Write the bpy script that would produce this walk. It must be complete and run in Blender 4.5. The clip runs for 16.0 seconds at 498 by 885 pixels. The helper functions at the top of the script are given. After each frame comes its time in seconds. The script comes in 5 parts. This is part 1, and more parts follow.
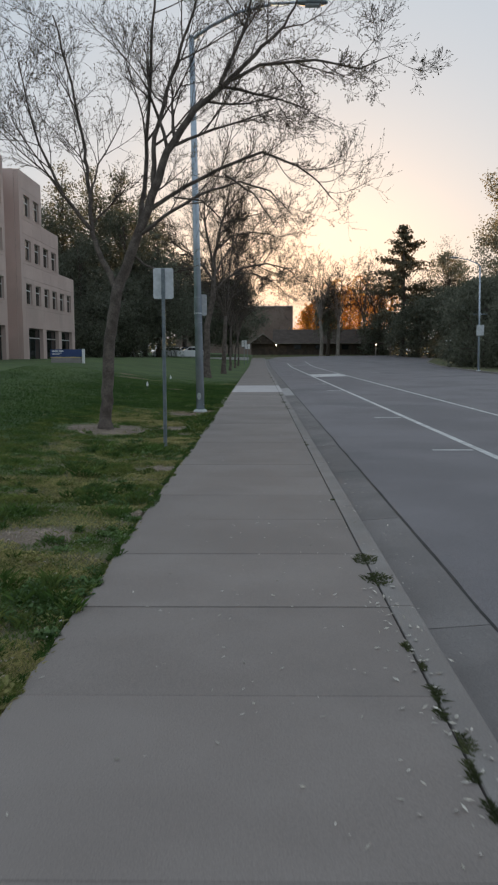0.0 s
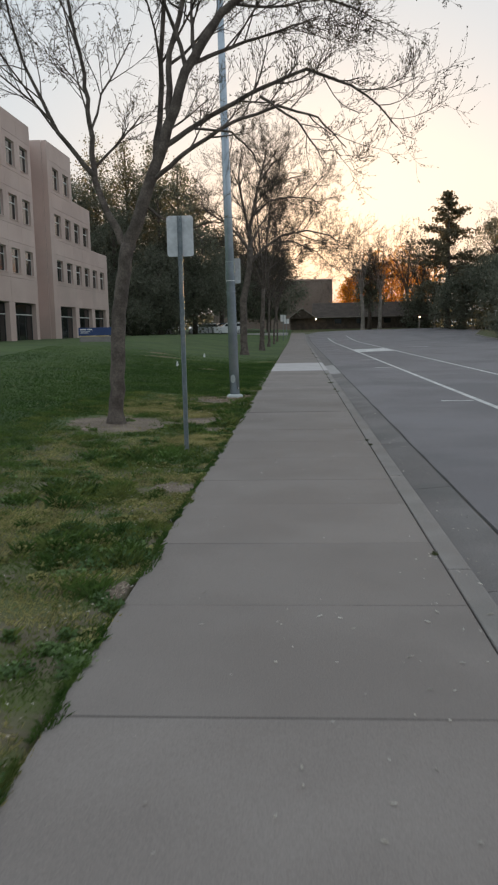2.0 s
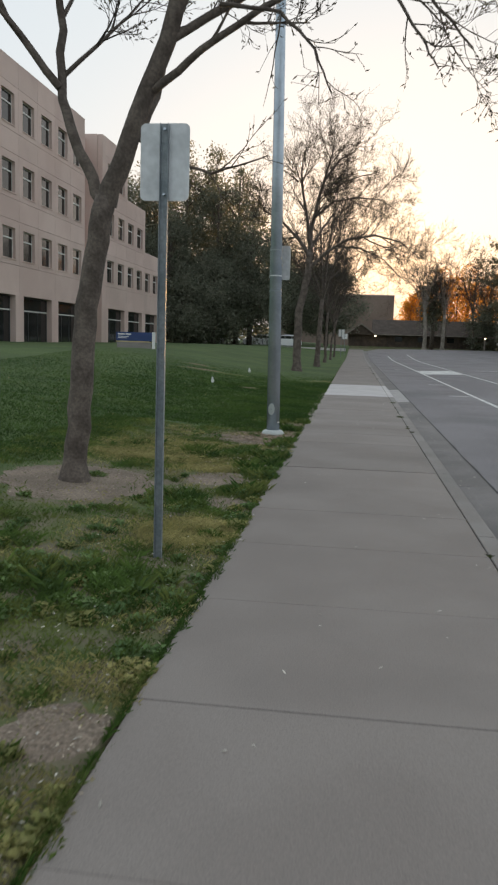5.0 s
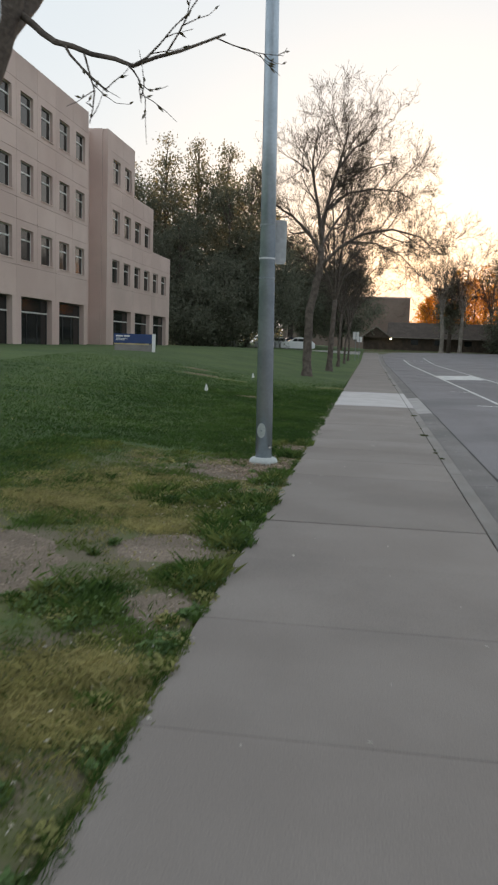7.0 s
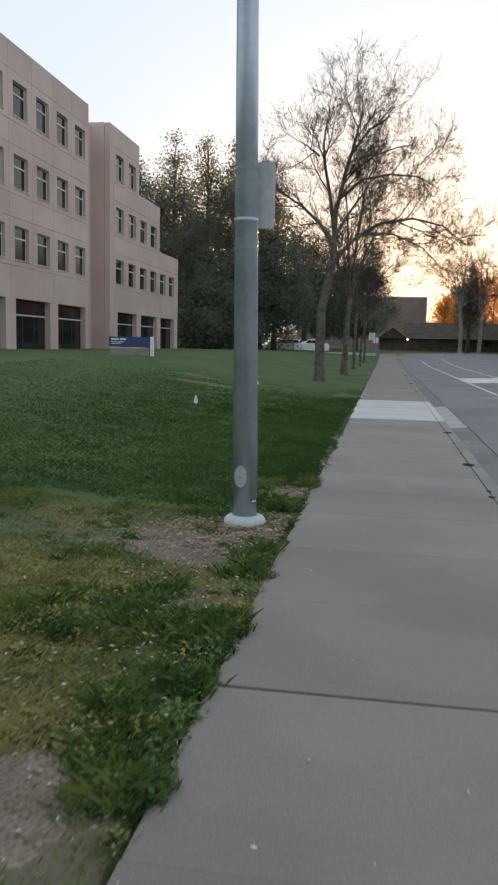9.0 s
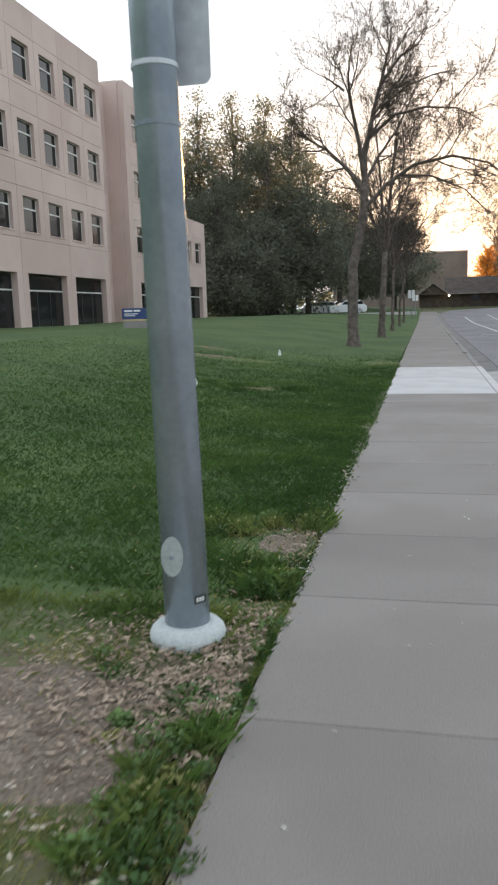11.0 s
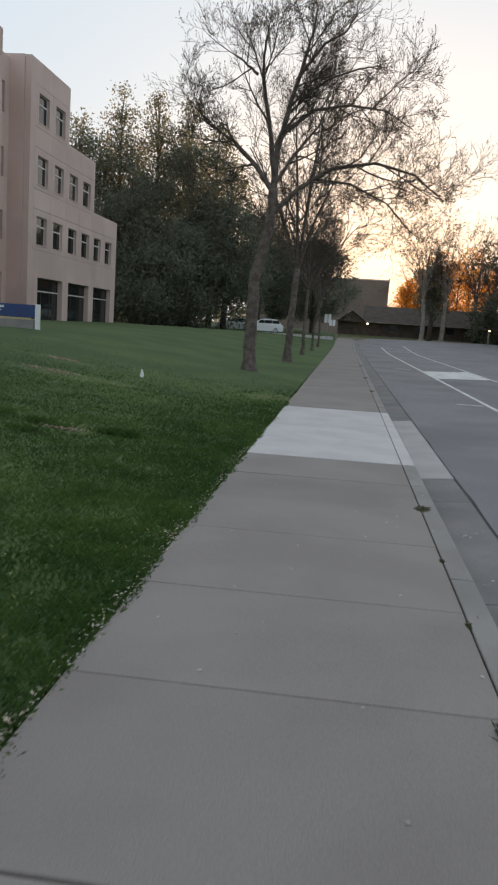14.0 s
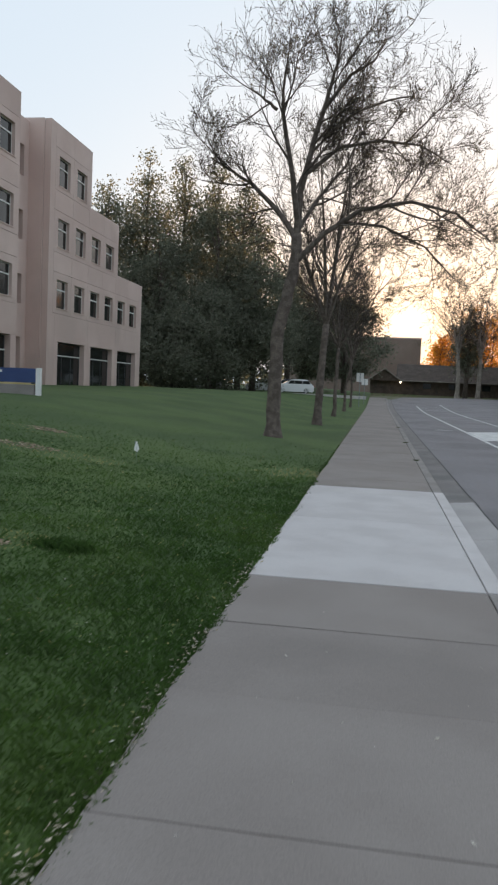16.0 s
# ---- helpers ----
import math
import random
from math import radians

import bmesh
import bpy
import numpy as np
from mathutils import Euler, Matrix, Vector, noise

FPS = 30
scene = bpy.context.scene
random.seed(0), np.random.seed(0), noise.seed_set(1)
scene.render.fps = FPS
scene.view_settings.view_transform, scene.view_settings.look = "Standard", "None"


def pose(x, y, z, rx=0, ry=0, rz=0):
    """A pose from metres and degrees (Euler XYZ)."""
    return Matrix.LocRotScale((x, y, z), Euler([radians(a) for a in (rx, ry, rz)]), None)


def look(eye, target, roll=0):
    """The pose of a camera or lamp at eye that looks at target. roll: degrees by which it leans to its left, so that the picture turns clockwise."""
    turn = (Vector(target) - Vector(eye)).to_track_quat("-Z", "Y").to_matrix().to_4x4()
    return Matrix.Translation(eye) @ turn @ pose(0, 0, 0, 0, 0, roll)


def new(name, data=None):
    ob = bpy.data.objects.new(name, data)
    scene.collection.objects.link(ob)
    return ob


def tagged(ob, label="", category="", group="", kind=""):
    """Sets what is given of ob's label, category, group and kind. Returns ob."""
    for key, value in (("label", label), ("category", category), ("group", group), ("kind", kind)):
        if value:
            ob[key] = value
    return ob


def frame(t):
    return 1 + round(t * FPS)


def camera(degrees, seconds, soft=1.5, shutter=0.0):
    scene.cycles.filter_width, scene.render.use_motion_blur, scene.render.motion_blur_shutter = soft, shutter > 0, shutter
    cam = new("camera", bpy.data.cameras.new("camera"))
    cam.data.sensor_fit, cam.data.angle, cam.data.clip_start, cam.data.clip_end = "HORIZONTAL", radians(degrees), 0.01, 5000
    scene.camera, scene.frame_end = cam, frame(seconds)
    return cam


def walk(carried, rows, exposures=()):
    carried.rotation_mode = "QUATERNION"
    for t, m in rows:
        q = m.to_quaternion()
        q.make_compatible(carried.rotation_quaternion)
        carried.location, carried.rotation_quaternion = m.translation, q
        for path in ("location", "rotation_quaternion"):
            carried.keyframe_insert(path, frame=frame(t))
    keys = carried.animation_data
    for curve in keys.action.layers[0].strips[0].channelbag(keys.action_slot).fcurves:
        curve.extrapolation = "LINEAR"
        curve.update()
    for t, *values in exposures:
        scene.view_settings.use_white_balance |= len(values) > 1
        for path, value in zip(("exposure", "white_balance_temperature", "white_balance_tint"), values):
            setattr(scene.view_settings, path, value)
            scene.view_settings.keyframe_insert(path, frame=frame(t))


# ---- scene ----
cam = camera(35.0, 16.0, soft=2.2, shutter=0.4)
PATH = [
    (0, (-0.163, 0.079, 1.482), (-0.188, 2.066, 1.257), -0.1),
    (0.5, (-0.216, 0.773, 1.491), (-0.236, 2.756, 1.23), -0.3),
    (1, (-0.267, 1.519, 1.476), (-0.384, 3.489, 1.155), -1.5),
    (1.5, (-0.313, 2.266, 1.465), (-0.449, 4.232, 1.126), -1.0),
    (2, (-0.273, 3.022, 1.451), (-0.399, 4.998, 1.167), -1.2),
    (2.5, (-0.271, 3.756, 1.451), (-0.413, 5.729, 1.155), 0.5),
    (3, (-0.28, 4.558, 1.457), (-0.467, 6.524, 1.142), 0.4),
    (3.5, (-0.321, 5.292, 1.465), (-0.54, 7.26, 1.185), 1.7),
    (4, (-0.37, 6.066, 1.456), (-0.591, 8.038, 1.21), 1.1),
    (6.5, (-0.423, 9.666, 1.469), (-0.733, 11.623, 1.196), 3.1),
    (7, (-0.408, 10.391, 1.458), (-0.698, 12.354, 1.209), 1.9),
    (7.5, (-0.422, 11.235, 1.474), (-0.68, 13.209, 1.281), 3.1),
    (8, (-0.415, 11.958, 1.477), (-0.533, 13.944, 1.279), -3.2),
    (8.5, (-0.502, 12.771, 1.478), (-0.81, 14.735, 1.257), 1.6),
    (11, (-0.577, 16.668, 1.468), (-1.011, 18.593, 1.14), -1.7),
    (11.5, (-0.436, 17.425, 1.509), (-0.683, 19.39, 1.229), -2.1),
    (12, (-0.357, 18.177, 1.494), (-0.505, 20.153, 1.217), -0.2),
    (12.5, (-0.26, 18.901, 1.511), (-0.292, 20.882, 1.234), -0.1),
    (13, (-0.224, 19.629, 1.499), (-0.289, 21.61, 1.234), 3.1),
    (13.5, (-0.146, 20.36, 1.499), (-0.328, 22.333, 1.228), 2.3),
    (14, (-0.168, 21.096, 1.492), (-0.389, 23.062, 1.2), 3.7),
    (14.5, (-0.13, 21.884, 1.496), (-0.392, 23.848, 1.226), 0.7),
    (15, (-0.219, 22.635, 1.493), (-0.468, 24.608, 1.274), 1.6),
    (15.5, (-0.231, 23.461, 1.495), (-0.576, 25.423, 1.322), 0.6),
    (16, (-0.3, 24.231, 1.492), (-0.615, 26.201, 1.348), 2.5),
]
EXPOSURES = [(0.0, 0.28, 6350, 10), (1.5, 0.53, 6650, 10), (2.5, 0.48, 6700, 10), (4.0, 0.63, 6850, 10), (6.5, 0.77, 6900, 10), (7.5, 0.68, 6600, 10), (8.0, 0.47, 6350, 10),
             (8.5, 0.65, 6450, 10), (10.0, 1.08, 6550, 10), (11.0, 1.36, 6650, 10), (11.5, 1.23, 6650, 10), (12.0, 1.01, 6550, 10), (13.0, 0.71, 6450, 10), (14.5, 0.66, 6600, 10), (16.0, 0.76, 6450, 10)]
walk(cam, [(t, look(eye, target, roll)) for t, eye, target, roll in PATH], EXPOSURES)

# ---- world, sun, exposure ----
SUN_AZ, SUN_EL = 2.8, 1.8          # degrees clockwise from +y, degrees above the horizon
world = bpy.data.worlds.new("evening_sky")
scene.world = world
world.use_nodes = True
wn = world.node_tree
sky = wn.nodes.new("ShaderNodeTexSky")
sky.sky_type = "NISHITA"
sky.sun_disc = False
sky.sun_elevation, sky.sun_rotation = radians(SUN_EL), radians(SUN_AZ)
sky.air_density, sky.dust_density, sky.ozone_density = 0.8, 4.5, 1.0
back = wn.nodes["Background"]
haze = wn.nodes.new("ShaderNodeMix")          # thin even high cloud over the clear sky
haze.data_type, haze.blend_type = "RGBA", "ADD"
haze.inputs[0].default_value = 1.0
haze.inputs[7].default_value = (3.8, 4.4, 4.95, 1.0)
clear = wn.nodes.new("ShaderNodeVectorMath")
clear.operation = "SCALE"
clear.inputs["Scale"].default_value = 0.47
wn.links.new(sky.outputs[0], clear.inputs[0])
wn.links.new(clear.outputs[0], haze.inputs[6])
wn.links.new(haze.outputs[2], back.inputs[0])
back.inputs[1].default_value = 0.1
sun = new("sun", bpy.data.lights.new("sun", "SUN"))
sun.data.energy, sun.data.angle, sun.data.color = 5.0, radians(1.5), (1.0, 0.56, 0.2)
sun.matrix_world = look((math.sin(radians(SUN_AZ)) * 300, 300, 300 * math.tan(radians(SUN_EL))), (0, 0, 0))


# ---- mesh helpers ----
class Build:
    """Collects vertices and faces of one mesh."""

    def __init__(self):
        self.v, self.f = [], []

    def box(self, x0, x1, y0, y1, z0, z1, c=0.0):
        b = len(self.v)
        if c <= 0:
            self.v += [(x0, y0, z0), (x1, y0, z0), (x1, y1, z0), (x0, y1, z0), (x0, y0, z1), (x1, y0, z1), (x1, y1, z1), (x0, y1, z1)]
            rings = 2
        else:
            for z, e in ((z0, c), (z0 + c, 0), (z1 - c, 0), (z1, c)):
                self.v += [(x0 + e, y0 + e, z), (x1 - e, y0 + e, z), (x1 - e, y1 - e, z), (x0 + e, y1 - e, z)]
            rings = 4
        for r in range(rings - 1):
            for i in range(4):
                j = (i + 1) % 4
                self.f.append((b + 4 * r + i, b + 4 * r + j, b + 4 * r + 4 + j, b + 4 * r + 4 + i))
        self.f.append((b + 3, b + 2, b + 1, b))
        t = b + 4 * (rings - 1)
        self.f.append((t, t + 1, t + 2, t + 3))
        return self

    def tube(self, pts, radii, n=8, cap=True):
        pts = [Vector(p) for p in pts]
        b = len(self.v)
        side = None
        for i, p in enumerate(pts):
            d = (pts[min(i + 1, len(pts) - 1)] - pts[max(i - 1, 0)])
            d = d.normalized() if d.length > 1e-9 else Vector((0, 0, 1))
            if side is None:
                side = d.orthogonal().normalized()
            else:
                side = side - d * side.dot(d)
                side = side.normalized() if side.length > 1e-6 else d.orthogonal().normalized()
            up = d.cross(side)
            for k in range(n):
                a = 2 * math.pi * k / n
                self.v.append(tuple(p + (side * math.cos(a) + up * math.sin(a)) * radii[i]))
        for i in range(len(pts) - 1):
            for k in range(n):
                m = (k + 1) % n
                self.f.append((b + i * n + k, b + i * n + m, b + (i + 1) * n + m, b + (i + 1) * n + k))
        if cap:
            self.f.append(tuple(b + k for k in reversed(range(n))))
            self.f.append(tuple(b + (len(pts) - 1) * n + k for k in range(n)))
        return self

    def poly(self, *pts):
        b = len(self.v)
        self.v += [tuple(p) for p in pts]
        self.f.append(tuple(range(b, b + len(pts))))
        return self

    def prism(self, outline, axis, a, b):
        """A closed outline of (u, v) pushed from a to b along axis 'x' or 'y' or 'z'."""
        put = {"x": lambda u, v, w: (w, u, v), "y": lambda u, v, w: (u, w, v), "z": lambda u, v, w: (u, v, w)}[axis]
        s, n = len(self.v), len(outline)
        self.v += [put(u, v, a) for u, v in outline] + [put(u, v, b) for u, v in outline]
        self.f.append(tuple(s + i for i in reversed(range(n))))
        self.f.append(tuple(s + n + i for i in range(n)))
        for i in range(n):
            j = (i + 1) % n
            self.f.append((s + i, s + j, s + n + j, s + n + i))
        return self

    def mesh(self, name, material, smooth=False, fix=True):
        me = bpy.data.meshes.new(name)
        me.from_pydata(self.v, [], self.f)
        if fix and len(self.f) < 4000:
            bm = bmesh.new()
            bm.from_mesh(me)
            bmesh.ops.recalc_face_normals(bm, faces=bm.faces)
            bm.to_mesh(me)
            bm.free()
        me.materials.append(material)
        if smooth:
            me.shade_smooth()
        return me


def part(name, mesh, parent=None, loc=(0, 0, 0), label="", rz=0.0):
    ob = new(name, mesh)
    ob.parent = parent
    ob.location = loc
    ob.rotation_euler = (0, 0, rz)
    if label:
        tagged(ob, label)
    return ob


def thing(name, loc, label, category, group="", kind="", rz=0.0):
    ob = new(name)
    ob.empty_display_size = 0.2
    ob.location = loc
    ob.rotation_euler = (0, 0, rz)
    return tagged(ob, label, category, group, kind)


# ---- materials ----
def mat(name, c1, c2, scale=1.0, rough=0.85, bump=0.3, fine=45.0, vary=0.25, metal=0.0, random_value=0.0, island=0.0, stains=None):
    m = bpy.data.materials.new(name)
    m.use_nodes = True
    t = m.node_tree
    N, L = t.nodes, t.links
    bsdf = N["Principled BSDF"]
    geo = N.new("ShaderNodeNewGeometry")

    def noisy(s, detail):
        n = N.new("ShaderNodeTexNoise")
        n.inputs["Scale"].default_value, n.inputs["Detail"].default_value = s, detail
        L.new(geo.outputs["Position"], n.inputs["Vector"])
        return n.outputs["Fac"]

    def blend(fac, a, b, mode="MIX"):
        x = N.new("ShaderNodeMix")
        x.data_type, x.blend_type = "RGBA", mode
        for socket, value in ((x.inputs[0], fac), (x.inputs[6], a), (x.inputs[7], b)):
            if isinstance(value, (int, float)):
                socket.default_value = value
            elif isinstance(value, tuple):
                socket.default_value = (*value, 1.0)
            else:
                L.new(value, socket)
        return x.outputs[2]

    def ramp(value, lo, hi, a=0.0, b=1.0):
        r = N.new("ShaderNodeMapRange")
        r.interpolation_type = "SMOOTHSTEP"
        L.new(value, r.inputs[0])
        for i, n in enumerate((lo, hi, a, b)):
            r.inputs[i + 1].default_value = n
        return r.outputs[0]

    big, small = noisy(scale, 4), noisy(fine, 3)
    colour = blend(ramp(big, 0.35, 0.65), c1, c2)
    if stains:
        colour = blend(ramp(noisy(scale * 0.37 + 0.1, 6), 0.52, 0.72, 0.0, 0.75), colour, stains)
    grain = N.new("ShaderNodeCombineColor")
    g = ramp(small, 0.25, 0.75, 1 - vary, 1 + vary)
    for i in range(3):
        L.new(g, grain.inputs[i])
    colour = blend(1.0, colour, grain.outputs[0], "MULTIPLY")
    for amount, node, socket in ((random_value, "ShaderNodeObjectInfo", "Random"), (island, "ShaderNodeNewGeometry", "Random Per Island")):
        if amount:
            o = N.new(node)
            c = N.new("ShaderNodeCombineColor")
            r = ramp(o.outputs[socket], 0, 1, 1 - amount, 1 + amount)
            for i in range(3):
                L.new(r, c.inputs[i])
            colour = blend(1.0, colour, c.outputs[0], "MULTIPLY")
    L.new(colour, bsdf.inputs["Base Color"])
    bsdf.inputs["Roughness"].default_value, bsdf.inputs["Metallic"].default_value = rough, metal
    if bump:
        bp = N.new("ShaderNodeBump")
        bp.inputs["Strength"].default_value, bp.inputs["Distance"].default_value = bump, 0.01
        L.new(small, bp.inputs["Height"])
        L.new(bp.outputs[0], bsdf.inputs["Normal"])
    return m


def leafy(name, c1, c2, through_light=0.35, scale=0.6):
    """Leaves: diffuse and translucent, each leaf a little different."""
    m = mat(name, c1, c2, scale=scale, rough=0.7, bump=0, fine=3.0, vary=0.2, island=0.22)
    t = m.node_tree
    bsdf, out = t.nodes["Principled BSDF"], t.nodes["Material Output"]
    tr, mix = t.nodes.new("ShaderNodeBsdfTranslucent"), t.nodes.new("ShaderNodeMixShader")
    t.links.new(bsdf.inputs["Base Color"].links[0].from_socket, tr.inputs[0])
    mix.inputs[0].default_value = through_light
    t.links.new(bsdf.outputs[0], mix.inputs[1])
    t.links.new(tr.outputs[0], mix.inputs[2])
    t.links.new(mix.outputs[0], out.inputs[0])
    return m


def glass(name, tint, rough=0.06):
    m = mat(name, tint, tuple(c * 0.8 for c in tint), scale=0.4, rough=rough, bump=0.02, fine=2.0, vary=0.1)
    m.node_tree.nodes["Principled BSDF"].inputs["Specular IOR Level"].default_value = 0.3
    return m


def glow(name, colour, strength):
    m = bpy.data.materials.new(name)
    m.use_nodes = True
    b = m.node_tree.nodes["Principled BSDF"]
    b.inputs["Emission Color"].default_value, b.inputs["Emission Strength"].default_value = (*colour, 1), strength
    return m


M_SLAB = mat("pavement_concrete", (0.228, 0.196, 0.178), (0.26, 0.226, 0.206), scale=0.9, rough=0.9, bump=0.15, fine=160, vary=0.14, random_value=0.05, stains=(0.19, 0.164, 0.15))
M_NEW = mat("new_concrete", (0.49, 0.455, 0.445), (0.55, 0.515, 0.505), scale=1.5, rough=0.85, bump=0.2, fine=160, vary=0.08, random_value=0.03)
M_KERB = mat("kerb_concrete", (0.24, 0.215, 0.2), (0.28, 0.255, 0.238), scale=2.0, rough=0.9, bump=0.4, fine=140, vary=0.18, random_value=0.05, stains=(0.2, 0.19, 0.175))
M_NEWGUTTER = mat("new_gutter_concrete", (0.36, 0.335, 0.325), (0.41, 0.385, 0.375), scale=1.5, rough=0.87, bump=0.3, fine=140, vary=0.12, random_value=0.03)
M_GUTTER = mat("gutter_concrete", (0.178, 0.162, 0.155), (0.218, 0.2, 0.192), scale=1.2, rough=0.9, bump=0.4, fine=120, vary=0.2, random_value=0.06, stains=(0.14, 0.135, 0.13))
M_ASPHALT = mat("asphalt", (0.18, 0.165, 0.169), (0.222, 0.205, 0.21), scale=0.35, rough=0.85, bump=0.6, fine=110, vary=0.28, stains=(0.142, 0.135, 0.138))
M_SEAM = mat("tar_seam", (0.02, 0.02, 0.02), (0.04, 0.038, 0.036), scale=3, rough=0.8, bump=0.5, fine=60)
M_PAINT = mat("road_paint", (0.66, 0.65, 0.63), (0.5, 0.49, 0.48), scale=2.5, rough=0.7, bump=0.3, fine=70, vary=0.25)
M_SOIL = mat("soil", (0.18, 0.138, 0.105), (0.25, 0.195, 0.15), scale=3.0, rough=1.0, bump=0.9, fine=60, vary=0.4)
M_FACADE = mat("facade_concrete", (0.59, 0.435, 0.385), (0.65, 0.495, 0.44), scale=0.3, rough=0.9, bump=0.2, fine=25, vary=0.08, random_value=0.03, stains=(0.53, 0.4, 0.35))
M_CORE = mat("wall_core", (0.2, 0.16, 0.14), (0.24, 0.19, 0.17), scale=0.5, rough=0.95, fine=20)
M_ROOFING = mat("flat_roofing", (0.3, 0.29, 0.28), (0.36, 0.35, 0.33), scale=0.5)
M_FRAME = mat("pale_window_frame", (0.62, 0.6, 0.57), (0.7, 0.68, 0.64), scale=2, rough=0.5, bump=0.05, vary=0.06)
M_PANE = glass("dark_window_glass", (0.02, 0.022, 0.022))
M_DARKFRAME = mat("dark_metal_frame", (0.03, 0.032, 0.033), (0.05, 0.05, 0.05), rough=0.5, bump=0.05)
M_STEEL = mat("galvanised_steel", (0.42, 0.48, 0.54), (0.5, 0.56, 0.62), scale=4, rough=0.27, bump=0.02, fine=30, vary=0.05, metal=0.55)
M_POST = mat("painted_post", (0.2, 0.23, 0.25), (0.26, 0.285, 0.3), scale=5, rough=0.55, bump=0.08, fine=40, vary=0.15, metal=0.3)
M_PLATE = mat("aluminium_plate", (0.5, 0.51, 0.52), (0.58, 0.59, 0.6), scale=5, rough=0.5, bump=0.03, fine=20, vary=0.07, metal=0.35)
M_BASE = mat("pole_base_concrete", (0.46, 0.48, 0.47), (0.54, 0.56, 0.55), scale=5, rough=0.85, bump=0.4, fine=60, vary=0.08)
M_COVER = mat("cover_plate_paint", (0.33, 0.36, 0.34), (0.4, 0.43, 0.41), scale=6, rough=0.6, bump=0.1, fine=50, vary=0.1)
M_BARK = mat("bark", (0.085, 0.066, 0.055), (0.15, 0.12, 0.1), scale=6, rough=0.95, bump=0.8, fine=38, vary=0.25)
M_TWIG = mat("twig_bark", (0.05, 0.039, 0.033), (0.075, 0.058, 0.048), scale=4, rough=0.95, bump=0.2, fine=30, vary=0.3)
M_PALEBARK = mat("pale_bark", (0.22, 0.19, 0.16), (0.32, 0.28, 0.24), scale=2, rough=0.9, bump=0.6, fine=12, vary=0.25)
M_BUD = leafy("spring_buds", (0.11, 0.09, 0.055), (0.14, 0.115, 0.06), 0.4)
M_LEAF_DARK = leafy("evergreen_leaves", (0.15, 0.16, 0.115), (0.2, 0.205, 0.15), 0.6)
# sunset glow painted into the leaf colour: saturated orange, strongly translucent
M_LEAF_SUNSET = leafy("sunset_orange_leaves", (0.6, 0.27, 0.04), (0.7, 0.38, 0.07), 0.85)
M_LEAF_GREY = leafy("pale_grey_leaves", (0.27, 0.25, 0.17), (0.34, 0.31, 0.21), 0.45)
M_NEEDLE = leafy("conifer_needles", (0.13, 0.11, 0.065), (0.16, 0.135, 0.08), 0.4)
M_GRASS = leafy("lawn_grass", (0.043, 0.092, 0.016), (0.07, 0.126, 0.023), 0.45, scale=0.5)
M_WEED = leafy("verge_weeds", (0.085, 0.15, 0.03), (0.17, 0.2, 0.05), 0.4, scale=2.0)
M_BROAD = leafy("broad_weed_leaves", (0.085, 0.16, 0.045), (0.15, 0.22, 0.075), 0.3, scale=3.0)
M_PALEWEED = leafy("pale_weed_leaves", (0.24, 0.25, 0.075), (0.3, 0.27, 0.1), 0.3, scale=3.0)
M_KERBWEED = leafy("kerb_weeds", (0.075, 0.09, 0.036), (0.11, 0.12, 0.05), 0.3, scale=3.0)
M_DRY = leafy("dry_grass", (0.3, 0.27, 0.1), (0.4, 0.35, 0.15), 0.25, scale=2.0)
M_LITTER = mat("dry_leaf_litter", (0.38, 0.31, 0.23), (0.52, 0.45, 0.36), scale=9, rough=0.9, bump=0.1, island=0.3)
M_CHIP = mat("pale_leaf_scraps", (0.42, 0.38, 0.32), (0.56, 0.52, 0.46), scale=9, rough=0.8, bump=0.1, island=0.25)
M_MULCH = mat("bark_mulch", (0.2, 0.14, 0.1), (0.36, 0.27, 0.2), scale=9, rough=0.95, bump=0.2, island=0.4)
M_BLUE = mat("blue_sign_paint", (0.02, 0.045, 0.15), (0.025, 0.055, 0.17), scale=2, rough=0.45, bump=0.02, vary=0.05)
M_GOLD = mat("gold_sign_paint", (0.5, 0.4, 0.18), (0.55, 0.45, 0.2), scale=2, rough=0.5, bump=0.02, vary=0.05)
M_WHITE = mat("white_paint", (0.75, 0.74, 0.72), (0.8, 0.79, 0.77), scale=2, rough=0.5, bump=0.03, vary=0.05)
M_CARPAINT = mat("white_car_paint", (0.78, 0.78, 0.78), (0.8, 0.8, 0.8), rough=0.25, bump=0, vary=0.02)
M_CARDARK = mat("dark_car_paint", (0.03, 0.035, 0.06), (0.04, 0.045, 0.07), rough=0.25, bump=0, vary=0.02)
M_RUBBER = mat("tyre_rubber", (0.02, 0.02, 0.02), (0.03, 0.03, 0.03), rough=0.9)
M_ALLOY = mat("wheel_alloy", (0.45, 0.45, 0.46), (0.5, 0.5, 0.5), rough=0.35, metal=0.8, bump=0)
M_REDLAMP = mat("red_lamp", (0.35, 0.02, 0.02), (0.4, 0.03, 0.03), rough=0.3, bump=0)
M_TIMBER = mat("dark_timber", (0.07, 0.05, 0.038), (0.11, 0.08, 0.06), scale=1.5, rough=0.85, fine=18, vary=0.3)
M_SHINGLE = mat("roof_shingles", (0.06, 0.045, 0.037), (0.085, 0.065, 0.052), scale=1.0, rough=0.95, fine=9, vary=0.35)
M_FARWALL = mat("far_building_wall", (0.2, 0.15, 0.125), (0.24, 0.185, 0.155), scale=0.2, rough=0.95)
M_LAMPGLOW = glow("porch_lamp_glow", (1.0, 0.85, 0.6), 6.0)


# ---- lie of the land ----
def smooth01(t):
    t = min(1.0, max(0.0, t))
    return t * t * (3 - 2 * t)


def rise(y):
    return 1.15 * smooth01((y - 85) / 60)


